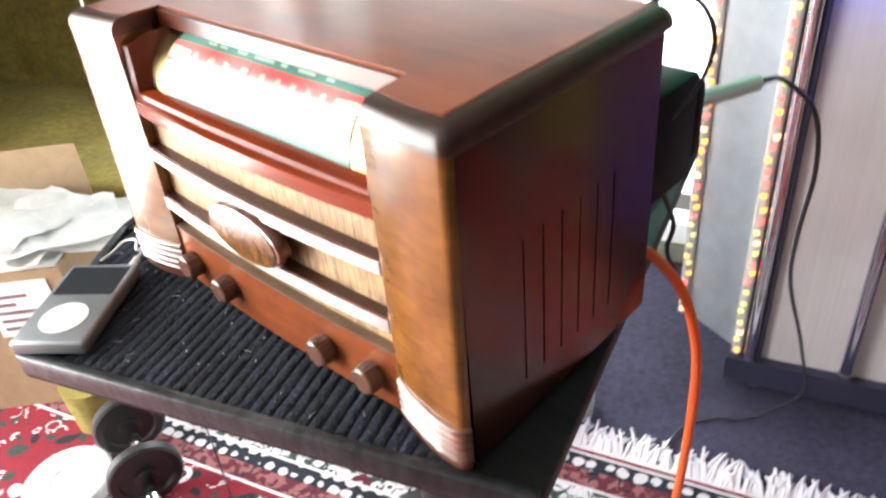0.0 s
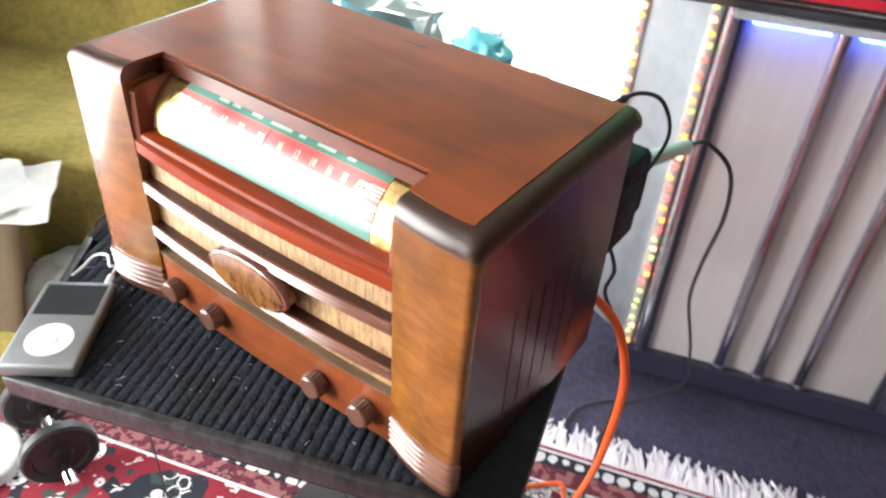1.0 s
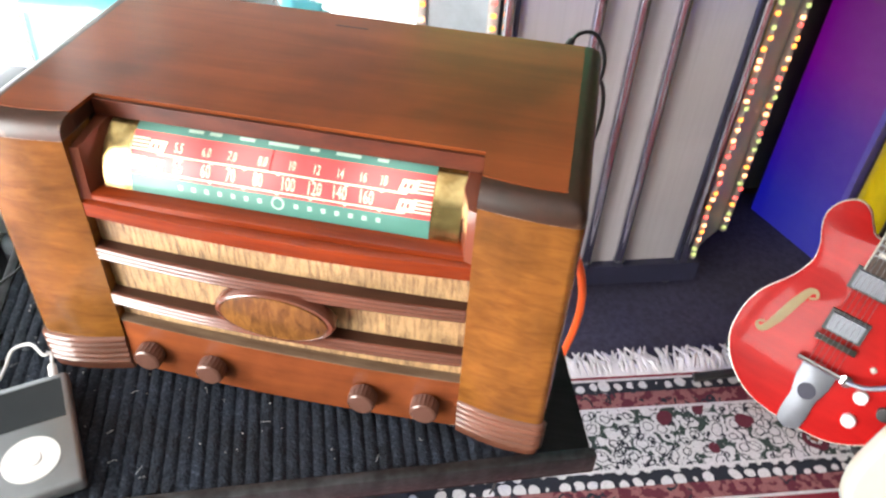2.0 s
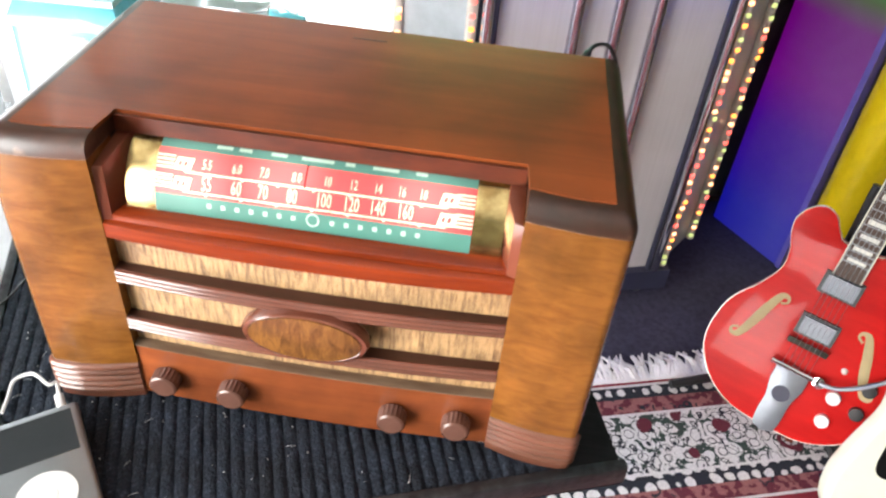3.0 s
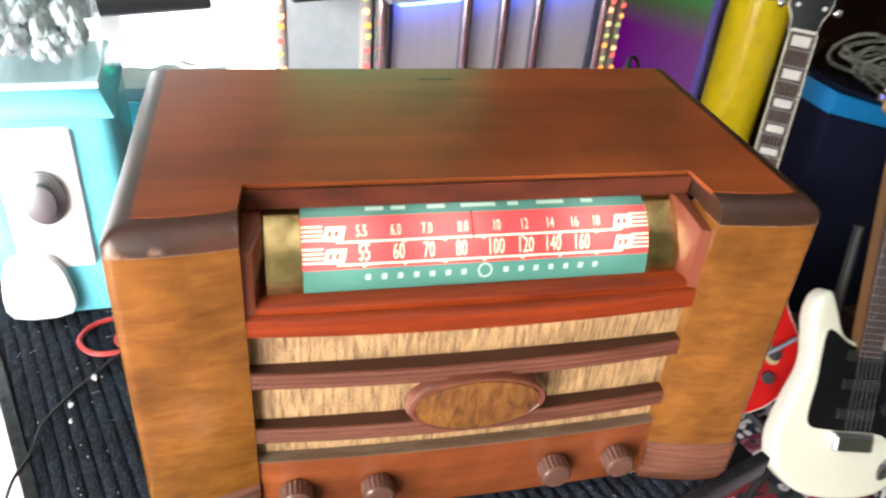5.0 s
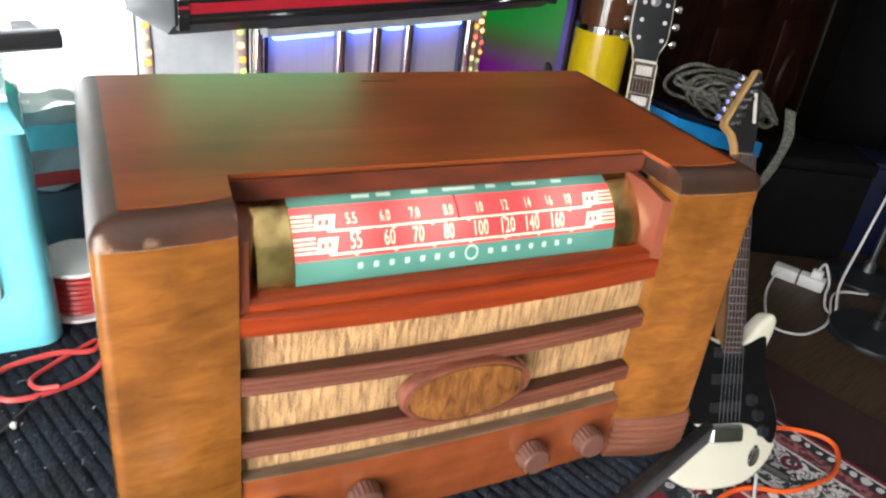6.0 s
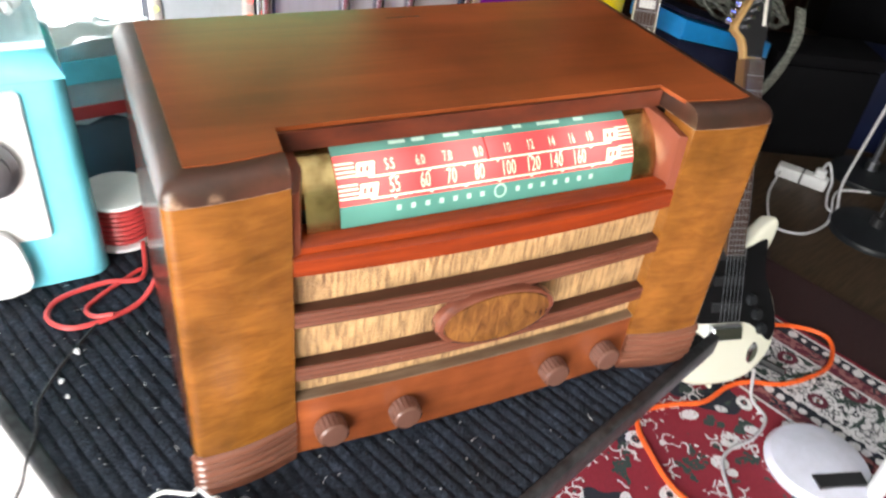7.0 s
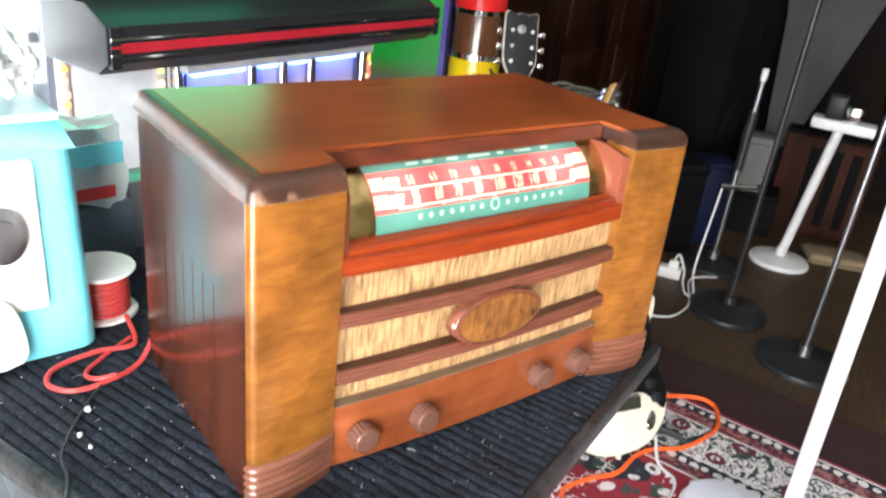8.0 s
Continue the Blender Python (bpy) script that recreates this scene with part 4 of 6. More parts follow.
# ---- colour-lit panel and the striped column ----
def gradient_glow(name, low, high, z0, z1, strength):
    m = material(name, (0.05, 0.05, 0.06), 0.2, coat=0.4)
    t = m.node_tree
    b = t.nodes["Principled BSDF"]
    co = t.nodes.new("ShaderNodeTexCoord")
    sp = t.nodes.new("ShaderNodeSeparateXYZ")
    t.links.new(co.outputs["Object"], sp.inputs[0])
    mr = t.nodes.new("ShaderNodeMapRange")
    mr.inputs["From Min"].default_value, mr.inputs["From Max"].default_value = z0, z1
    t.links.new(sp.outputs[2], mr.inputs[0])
    # emission by height stands for coloured light that changes over time
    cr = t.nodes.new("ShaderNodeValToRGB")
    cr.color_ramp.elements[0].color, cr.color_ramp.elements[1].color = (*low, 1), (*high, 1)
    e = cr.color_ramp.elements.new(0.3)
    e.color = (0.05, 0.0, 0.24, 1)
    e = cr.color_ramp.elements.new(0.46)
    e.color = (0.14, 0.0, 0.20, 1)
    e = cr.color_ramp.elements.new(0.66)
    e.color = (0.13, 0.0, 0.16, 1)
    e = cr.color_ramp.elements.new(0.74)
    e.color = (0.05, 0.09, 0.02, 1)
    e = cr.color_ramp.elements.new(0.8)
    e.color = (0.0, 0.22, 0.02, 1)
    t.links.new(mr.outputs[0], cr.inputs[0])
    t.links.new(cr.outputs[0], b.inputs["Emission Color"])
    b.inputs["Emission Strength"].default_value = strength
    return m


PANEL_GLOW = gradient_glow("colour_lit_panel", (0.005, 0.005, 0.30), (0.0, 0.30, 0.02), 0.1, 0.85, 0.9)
lit_panel = thing("light_cabinet", "tall cabinet side lit blue, purple and green", "light panel", pose(0.764, 1.2575, 0, 0, 0, -54))
part("panel", boxes((-0.114, 0.100, 0.0, 0.02, 0.012, 1.3)), PANEL_GLOW, lit_panel, "glossy panel, cycling coloured light put in as blue-to-green glow")
part("edge_strip", boxes((0.101, 0.114, -0.006, 0.02, 0.012, 1.3)), material("violet_edge", (0.12, 0.1, 0.4), 0.2, coat=0.5), lit_panel, "violet-blue edge strip")
part("carcass", boxes((-0.114, 0.114, 0.021, 0.20, 0.006, 1.3)), BLACK, lit_panel)
column = thing("striped_column", "glossy yellow column with brown and red bands", "column", pose(0.90, 1.13, 0.006) @ Matrix.Diagonal((0.679, 0.679, 1.083, 1)))
part("yellow_tube", made(lathe, [(0.0, 0.0), (0.095, 0.0), (0.095, 0.666), (0.0, 0.666)], 40), YELLOW, column)
part("chrome_ring", made(lathe, [(0.0, 0.6662), (0.098, 0.6662), (0.098, 0.678), (0.0, 0.678)], 40), CHROME, column)
part("brown_tube", made(lathe, [(0.0, 0.6782), (0.09, 0.6782), (0.09, 0.765), (0.0, 0.765)], 40), material("brown_glass", (0.1, 0.04, 0.02), 0.15, coat=0.6), column, "smoky brown band")
part("chrome_ring", made(lathe, [(0.0, 0.7652), (0.098, 0.7652), (0.098, 0.775), (0.0, 0.775)], 40), CHROME, column)
part("red_tube", made(lathe, [(0.0, 0.7752), (0.095, 0.7752), (0.095, 1.0), (0.0, 1.0)], 40), material("red_plastic", (0.6, 0.02, 0.02), 0.2, coat=0.4), column, "red upper band")


# ---- guitars ----
def outline_of(points, steps=6):
    """A closed smooth outline through (a, b) pairs."""
    return [(p.x, p.y) for p in smooth_path([(a, b, 0) for a, b in points], steps, closed=True)]


def rod(parent, name, a, b, r, mat, seg=8, label=""):
    return part(name, made(sweep, [a, b], r, seg), mat, parent, label)


NICKEL = material("brushed_nickel", (0.22, 0.23, 0.26), 0.45, metal=0.7, stain=0.08)
DARK_MAPLE = material("aged_maple", (0.16, 0.08, 0.03), 0.35, scale=(60, 60, 6))


def semi_hollow():
    g = thing("semi_hollow_guitar", "cherry-red semi-hollow guitar with chrome vibrato tailpiece", "guitar", pose(0.682, 0.646, 0.030, -25, 1.9, -28.6) @ Matrix.Scale(1.008, 4))
    half = [(0.0, 0.0), (0.075, 0.006), (0.135, 0.038), (0.172, 0.088), (0.179, 0.14), (0.166, 0.195), (0.132, 0.242), (0.110, 0.285), (0.112, 0.320), (0.125, 0.350), (0.129, 0.378), (0.114, 0.405), (0.090, 0.417),
            (0.066, 0.408), (0.048, 0.385), (0.030, 0.372)]
    shape = outline_of([(a * 0.93, b) for a, b in half] + [(-a * 0.93, b) for a, b in reversed(half[1:])])
    part("body", made(prism, shape, 0.0, 0.042, "y", 0.004), GUITAR_RED, g, sharp=40)
    rim = [(a * 1.008, (b - 0.2) * 1.006 + 0.2) for a, b in shape]
    part("binding", made(prism, rim, 0.0035, 0.008, "y"), CREAM, g, "cream edge binding")
    part("neck", boxes((-0.0215, 0.0215, -0.008, 0.012, 0.33, 0.747)), FRETBOARD, g)
    board = part("fretboard", boxes((-0.0225, 0.0225, -0.0155, -0.0082, 0.318, 0.745)), FRETBOARD, g)
    for s in (-1, 1):
        part("board_binding", boxes((s * 0.0236 - 0.0011, s * 0.0236 + 0.0011, -0.0158, -0.008, 0.318, 0.745)), CREAM, board)
    scale = 0.567
    frets = [0.745 - scale * (1 - 2 ** (-i / 12)) for i in range(0, 22)]
    for i, b in enumerate(frets[1:]):
        part("fret", boxes((-0.0222, 0.0222, -0.0166, -0.0155, b - 0.0007, b + 0.0007)), STEEL, board)
    for i in (1, 3, 5, 7, 9, 12, 15, 17, 19, 21):
        lo, hi = frets[i], frets[i - 1]
        w = (hi - lo) * 0.3
        part("block_inlay", boxes((-0.0155, 0.0155, -0.0164, -0.0155, (lo + hi) / 2 - w, (lo + hi) / 2 + w)), PEARL, board)
    head = outline_of([(-0.02, 0.69), (-0.026, 0.715), (-0.037, 0.745), (-0.037, 0.82), (-0.034, 0.85), (-0.012, 0.845), (0.0, 0.85), (0.012, 0.845), (0.034, 0.85), (0.037, 0.82), (0.037, 0.745), (0.026, 0.715), (0.02, 0.69)], 3)
    head = [(a, b + 0.057) for a, b in head]
    h = part("headstock", made(prism, head, -0.007, 0.009, "y", 0.001), HOOD, g, "black headstock with cream edge")
    part("head_binding", made(prism, [(a * 1.05, (b - 0.827) * 1.02 + 0.827) for a, b in head], -0.003, 0.003, "y"), CREAM, h)
    part("nut", boxes((-0.0215, 0.0215, -0.0165, -0.008, 0.745, 0.750)), PEARL, h)
    part("head_emblem", made(lathe, [(0.0, 0.0), (0.010, 0.0), (0.010, 0.0006), (0.006, 0.0006), (0.005, 0.0012), (0.0, 0.0012)], 16), STEEL, h, "round silver emblem", m=pose(0, -0.0071, 0.869, 90, 0, 0))
    for s in (-1, 1):
        for b in (0.792, 0.827, 0.862):
            part("tuner_post", made(lathe, [(0.0, 0.0), (0.0045, 0.0), (0.0045, 0.01), (0.0, 0.01)], 10), CHROME, h, m=pose(s * 0.023, -0.007, b, 90, 0, 0))
            part("tuner_button", made(lathe, [(0.0, -0.006), (0.007, -0.005), (0.008, 0.0), (0.007, 0.005), (0.0, 0.006)], 12), CHROME, h, m=pose(s * 0.05, 0.0, b, 0, 90, 0))
            rod(h, "tuner_shaft", (s * 0.035, 0, b), (s * 0.046, 0, b), 0.002, CHROME, 6)
    for b in (0.298, 0.212):
        p = part("pickup", boxes((-0.028, 0.028, -0.0125, -0.0002, b - 0.016, b + 0.016)), NICKEL, g, "chrome humbucker in a black ring")
        part("pickup_ring", boxes((-0.034, 0.034, -0.006, -0.0001, b - 0.021, b + 0.021)), BLACK, p)
    part("bridge", boxes((-0.036, 0.036, -0.014, -0.003, 0.172, 0.183)), CHROME, g, "chrome bridge")
    tail = outline_of([(-0.03, 0.125), (0.03, 0.125), (0.022, 0.06), (0.02, 0.0), (-0.02, 0.0), (-0.022, 0.06)], 2)
    tp = part("tailpiece", made(prism, tail, -0.009, -0.001, "y", 0.001), NICKEL, g, "grey metal vibrato tailpiece")
    part("tail_emblem", made(lathe, [(0.0, 0.0), (0.016, 0.0), (0.016, 0.001), (0.0, 0.001)], 20), JUKE_BASE, tp, m=pose(0, -0.009, 0.075, 90, 0, 0))
    rod(tp, "roller_bar", (-0.042, -0.014, 0.128), (0.045, -0.014, 0.128), 0.0055, CHROME, 12)
    part("spring_cup", made(lathe, [(0.0, 0.0), (0.009, 0.0), (0.011, 0.012), (0.0, 0.014)], 14), CHROME, tp, m=pose(0.045, -0.006, 0.128, 90, 0, 0))
    arm = smooth_path([(0.045, -0.025, 0.13), (0.075, -0.03, 0.138), (0.11, -0.032, 0.165), (0.142, -0.034, 0.200)], 6)
    part("vibrato_arm", made(sweep, arm, 0.0042, 8), NICKEL, tp, "long grey vibrato arm")
    for (a, b), mat, n in (((0.078, 0.112), WHITE, "white"), ((0.081, 0.064), WHITE, "white"), ((0.121, 0.154), BLACK, "black"), ((0.122, 0.105), BLACK, "black")):
        part("control_knob", made(lathe, [(0.0, 0.0), (0.0125, 0.0), (0.012, 0.011), (0.0, 0.012)], 20), mat, g, n + " round control knob", m=pose(a, 0, b, 90, 0, 0))
    part("toggle_switch", made(lathe, [(0.0, 0.0), (0.006, 0.0), (0.005, 0.006), (0.0, 0.012)], 12), PEARL, g, m=pose(0.072, 0, 0.165, 90, 0, 0))
    for s in (-1, 1):
        path = smooth_path([(s * 0.074, -0.0005, 0.226), (s * 0.064, -0.0005, 0.232), (s * 0.067, -0.0005, 0.241), (s * 0.079, -0.0005, 0.238), (s * 0.092, -0.0005, 0.205), (s * 0.102, -0.0005, 0.172), (s * 0.115, -0.0005, 0.140), (s * 0.127, -0.0005, 0.136), (s * 0.130, -0.0005, 0.145), (s * 0.120, -0.0005, 0.151)], 6)
        n = len(path)
        bm = bmesh.new()
        sweep(bm, path, [0.0045 if i in (0, n - 1) else 0.0020 + 0.0068 * math.sin(math.pi * i / (n - 1)) ** 3 for i in range(n)], 8)
        for v in bm.verts:
            v.co.y = -0.0006 + (v.co.y + 0.0005) * 0.06
        part("f_hole", bm, material("f_hole_wood" + ("a" if s > 0 else "b"), (0.42, 0.32, 0.16), 0.6), g, "tan sound hole with pale edging")
    for k in range(6):
        x = -0.0165 + 0.0066 * k
        rod(g, "string", (x * 1.45, -0.0155, 0.13), (x, -0.0175, 0.747), 0.00045, STEEL, 4)
    return g


def solid_body():
    g = thing("electric_guitar", "cream-white electric guitar with black pickguard", "guitar", pose(0.8472, 0.3963, 0.030, -26.9, 7.2, -5.4) @ Matrix.Diagonal((1.0245, 1.1447, 1.1447, 1)))
    shape = outline_of([(0.0, 0.0), (0.075, 0.010), (0.128, 0.05), (0.143, 0.10), (0.130, 0.15), (0.102, 0.195), (0.098, 0.235), (0.113, 0.264), (0.121, 0.290), (0.108, 0.301), (0.082, 0.285), (0.050, 0.258), (0.028, 0.252),
                        (-0.028, 0.258), (-0.048, 0.272), (-0.064, 0.302), (-0.082, 0.330), (-0.104, 0.318), (-0.112, 0.285), (-0.105, 0.245), (-0.104, 0.205), (-0.126, 0.15), (-0.142, 0.095), (-0.130, 0.045), (-0.075, 0.008)])
    part("body", made(prism, shape, 0.0, 0.038, "y", 0.009, 3), CREAM, g, sharp=60)
    guard = outline_of([(-0.05, 0.115), (-0.088, 0.126), (-0.084, 0.19), (-0.084, 0.24), (-0.076, 0.272), (-0.03, 0.250), (0.03, 0.246), (0.055, 0.252), (0.088, 0.262), (0.091, 0.235), (0.095, 0.195), (0.121, 0.148), (0.134, 0.105), (0.122, 0.076), (0.085, 0.100), (0.045, 0.114)], 4)
    pg = part("pickguard", made(prism, guard, -0.0025, -0.0003, "y"), PICKGUARD, g, "black pickguard")
    for b in (0.235, 0.19, 0.143):
        part("pickup", boxes((-0.036, 0.036, -0.007, -0.0026, b - 0.008, b + 0.008)), BLACK, pg)
    for a, b in ((0.06, 0.155), (0.078, 0.128), (0.094, 0.1)):
        part("control_knob", made(lathe, [(0.0, 0.0), (0.011, 0.0), (0.0095, 0.010), (0.0, 0.011)], 18), HOOD, pg, m=pose(a, -0.0026, b, 90, 0, 0))
    part("bridge", boxes((-0.036, 0.036, -0.012, -0.0003, 0.085, 0.112)), STEEL, g, "grey metal bridge")
    part("bridge_cover", boxes((-0.034, 0.034, -0.016, -0.0122, 0.088, 0.108)), CHROME, g)
    part("jack_plate", made(lathe, [(0.0, 0.0), (0.020, 0.0), (0.017, 0.003), (0.007, 0.001), (0.0, 0.001)], 20, None, 0.6, 1.0), CHROME, g, "oval chrome jack plate", m=pose(0.082, -0.0005, 0.055, 90, 25, 0))
    part("neck", boxes((-0.0195, 0.0195, -0.006, 0.014, 0.24, 0.565)), DARK_MAPLE, g, "brown maple neck")
    board = part("fretboard", boxes((-0.0205, 0.0205, -0.0125, -0.0062, 0.235, 0.565)), FRETBOARD, g)
    for i in range(1, 22):
        b = 0.565 - 0.467 * (1 - 2 ** (-i / 12))
        part("fret", boxes((-0.0203, 0.0203, -0.0135, -0.0125, b - 0.0006, b + 0.0006)), STEEL, board)
    head = [(x, 0.565 + z) for x, z in ((-0.0195, 0.0), (-0.022, 0.014), (-0.030, 0.030), (-0.050, 0.044), (-0.048, 0.053), (0.020, 0.146), (0.029, 0.143), (0.031, 0.09), (0.026, 0.035), (0.0195, 0.0))]
    h = part("headstock", made(prism, head, -0.003, 0.011, "y", 0.001), MAPLE, g, "maple headstock with black face")
    part("head_face", made(prism, [((x + 0.004) * 0.90 - 0.001, (z - 0.635) * 0.94 + 0.635) for x, z in head], -0.0042, -0.0031, "y"), BLACK, h)
    part("head_logo_bar", boxes((0.013, 0.021, -0.0049, -0.0043, 0.620, 0.672)), PEARL, h, "pale maker's mark")
    for k in range(6):
        a, b = -0.036 + 0.0098 * k, 0.616 + 0.0142 * k
        part("tuner", made(lathe, [(0.0, 0.0), (0.004, 0.0), (0.004, 0.009), (0.0, 0.009)], 10), CHROME, h, m=pose(a + 0.008, -0.0043, b, 90, 0, 0))
        part("tuner_key", made(lathe, [(0.0, -0.005), (0.006, -0.004), (0.006, 0.004), (0.0, 0.005)], 10), CHROME, h, m=pose(a - 0.020, 0.006, b + 0.008, 0, 90, 15))
    for k in range(6):
        x = -0.0155 + 0.0062 * k
        rod(g, "string", (x * 1.6, -0.0145, 0.098), (x, -0.0145, 0.57), 0.0004, STEEL, 4)
    rod(g, "strap_button", (0, 0.02, 0.0), (0, 0.02, -0.016), 0.006, CREAM, 10)
    return g


semi_hollow()
solid_body()


def guitar_stand(m, label):
    st = thing("guitar_stand", label, "stand", m, group="guitar stands")
    for s in (-1, 1):
        part("foot", made(sweep, [(s * 0.17, -0.07, 0.022), (0, 0.09, 0.06), ], 0.009, 8), BLACK, st)
        part("yoke_arm", made(sweep, smooth_path([(0, 0.085, 0.065), (s * 0.07, 0.05, 0.075), (s * 0.085, -0.03, 0.062)], 5), 0.007, 8), BLACK, st)
    part("rear_foot", made(sweep, [(0, 0.09, 0.06), (0, 0.25, 0.022)], 0.009, 8), BLACK, st)
    part("upright", made(sweep, [(0, 0.085, 0.06), (0, 0.17, 0.46)], 0.009, 8), BLACK, st)
    return st


guitar_stand(pose(0.700, 0.705, 0.0, 0, 0, -28), "black tubular stand holding the red guitar")
guitar_stand(pose(0.865, 0.475, 0.0, 0, 0, -8), "black tubular stand holding the white guitar")

# ---- what stands on the table ----
ipod = thing("music_player", "silver music player with white click wheel", "music player", pose(-0.1605, -0.083, TT, 0, 0, 0) @ Matrix.Rotation(radians(37.5), 4, "Z") @ pose(0, 0, 0.001, 0, 0, 0))
body = bmesh.new()
box(body, -0.0305, 0.0305, -0.0515, 0.0515, 0.0, 0.0125, 0.0032, 3)
part("case", body, SILVER, ipod)
part("screen", boxes((-0.0255, 0.0255, 0.008, 0.0455, 0.0122, 0.0128)), SCREEN, ipod, "grey unlit screen")
part("click_wheel", made(lathe, [(0.0, 0.0), (0.0188, 0.0), (0.0188, 0.0007), (0.0, 0.0007)], 40), WHITE, ipod, "round white click wheel", m=pose(0, -0.0215, 0.0123))
part("wheel_button", made(lathe, [(0.0, 0.0), (0.0068, 0.0), (0.0066, 0.0005), (0.0, 0.0005)], 28), WHITE, ipod, m=pose(0, -0.0215, 0.01305))
part("plug", made(sweep, [(0.02, 0.0515, 0.0062), (0.02, 0.066, 0.0062)], 0.0032, 10), WHITE, ipod, "white headphone plug")
R_IPOD = ipod.matrix_world
ear = [R_IPOD @ Vector((0.02, 0.066, 0.0062)), R_IPOD @ Vector((0.0205, 0.078, 0.008)), (-0.196, -0.012, TT + 0.010), (-0.212, -0.004, TT + 0.009), (-0.224, -0.010, TT + 0.006), (-0.222, -0.024, TT + 0.0025), (-0.219, -0.037, TT + 0.002)]
solid("headphone_cable", made(sweep, smooth_path(ear, 8), 0.0013, 8), WHITE, "thin white headphone cable curling from the player", "cable")

# blue vending machine for sweets
gum = thing("gumball_machine", "bright blue gumball machine with clear globe", "gumball machine", pose(-0.2785, 0.284, TT, 0, 0, 4) @ Matrix.Diagonal((0.72, 0.72, 1.0, 1)))


def taper_box(bm, w0, w1, z0, z1, bev):
    box(bm, -0.5, 0.5, -0.5, 0.5, z0, z1)
    vs = list(bm.verts)
    for v in vs:
        w = w0 if v.co.z < (z0 + z1) / 2 else w1
        v.co.x *= w
        v.co.y *= w
    bmesh.ops.bevel(bm, geom=[e for e in bm.edges if abs(e.verts[0].co.z - e.verts[1].co.z) > 0.02], offset=bev, segments=4, profile=0.5, affect="EDGES")


part("base", made(taper_box, 0.158, 0.144, 0.001, 0.170, 0.022), CYAN, gum, "glossy blue enamel base", sharp=40)
part("shoulder", made(taper_box, 0.144, 0.120, 0.1702, 0.190, 0.022), CYAN, gum, sharp=60)
bm = bmesh.new()
box(bm, -0.048, 0.030, -0.086, -0.074, 0.042, 0.162, 0.006)
plate = part("coin_plate", bm, WHITE, gum, "white coin mechanism plate", m=Matrix.Rotation(radians(-2.6), 4, "X"))
part("coin_knob", made(lathe, [(0.0, 0.0), (0.022, 0.0), (0.022, 0.006), (0.014, 0.008), (0.014, 0.016), (0.0, 0.018)], 24), STEEL, plate, "round grey coin knob", m=pose(-0.008, -0.086, 0.108, 90, 0, 0))
part("chute_door", made(prism, outline_of([(-0.03, 0.0), (0.03, 0.0), (0.034, 0.03), (0.02, 0.055), (-0.02, 0.055), (-0.034, 0.03)], 3), -0.094, -0.078, "y", 0.003), WHITE, gum, "white flap over the chute", m=pose(-0.035, 0, 0.006))
part("collar", made(taper_box, 0.122, 0.122, 0.1902, 0.1955, 0.022), material("pale_blue_plastic", (0.55, 0.82, 0.88), 0.3), gum, "pale plastic collar", sharp=40)
globe = bmesh.new()
taper_box(globe, 0.120, 0.124, 0.196, 0.40, 0.022)
part("globe", globe, thin_clear("clear_plastic", (0.93, 0.97, 0.97), 0.14), gum, "clear plastic globe", sharp=40)


def sweets(bm):
    rng = random.Random(8)
    for i in range(170):
        p = Vector((rng.uniform(-0.047, 0.047), rng.uniform(-0.047, 0.047), 0.208 + rng.uniform(0, 0.035)))
        bmesh.ops.create_icosphere(bm, subdivisions=1, radius=0.0075, matrix=Matrix.Translation(p))


o = part("sweets", made(sweets), material("pale_sweets", (0.55, 0.6, 0.62), 0.4, other=(0.75, 0.78, 0.8), scale=(60, 60, 60)), gum, "pale grey sweets")
o["kind"] = "stuff"
part("lid", made(taper_box, 0.15, 0.15, 0.4, 0.425, 0.024), CYAN, gum, sharp=40)

spool = thing("wire_spool", "spool of red wire with white flanges", "spool", pose(-0.204, 0.284, TT))
for z in (0.001, 0.043):
    part("flange", made(lathe, [(0.0075, z), (0.03, z), (0.031, z + 0.0015), (0.03, z + 0.003), (0.0075, z + 0.003)], 36), WHITE, spool, "white plastic flange")
for k in range(8):
    part("wire_turn", made(sweep, [(0.0225 * math.cos(a), 0.0225 * math.sin(a), 0.0066 + 0.0047 * k) for a in (2 * math.pi * i / 28 for i in range(28))], 0.0024, 6, True), RED_WIRE, spool)
part("core", made(lathe, [(0.0, 0.0041), (0.0205, 0.0041), (0.0205, 0.0428), (0.0, 0.0428)], 24), RED_WIRE, spool)
loop = [(-0.190, 0.258, TT + 0.006), (-0.196, 0.214, TT + 0.004), (-0.225, 0.216, TT + 0.003), (-0.258, 0.206, TT + 0.003), (-0.268, 0.186, TT + 0.003), (-0.254, 0.169, TT + 0.003), (-0.228, 0.171, TT + 0.003), (-0.200, 0.186, TT + 0.003), (-0.180, 0.205, TT + 0.02)]
solid("red_wire", made(sweep, smooth_path(loop, 8), 0.0021, 8), RED_WIRE, "loose loop of red wire lying on the mat", "wire")
loop2 = [(-0.196, 0.226, TT + 0.003), (-0.222, 0.208, TT + 0.002), (-0.240, 0.190, TT + 0.002), (-0.236, 0.176, TT + 0.004), (-0.222, 0.172, TT + 0.006)]
solid("red_wire", made(sweep, smooth_path(loop2, 8), 0.0018, 8), RED_WIRE, "short end of red wire lying on the mat", "wire")
bl = [(-0.226, 0.176, TT + 0.004), (-0.243, 0.158, TT + 0.002), (-0.262, 0.13, TT + 0.002), (-0.277, 0.100, TT + 0.002), (-0.279, 0.075, TT + 0.002), (-0.288, 0.045, TT - 0.004), (-0.30, 0.03, TT - 0.06), (-0.305, 0.03, 0.3), (-0.31, 0.03, 0.015)]
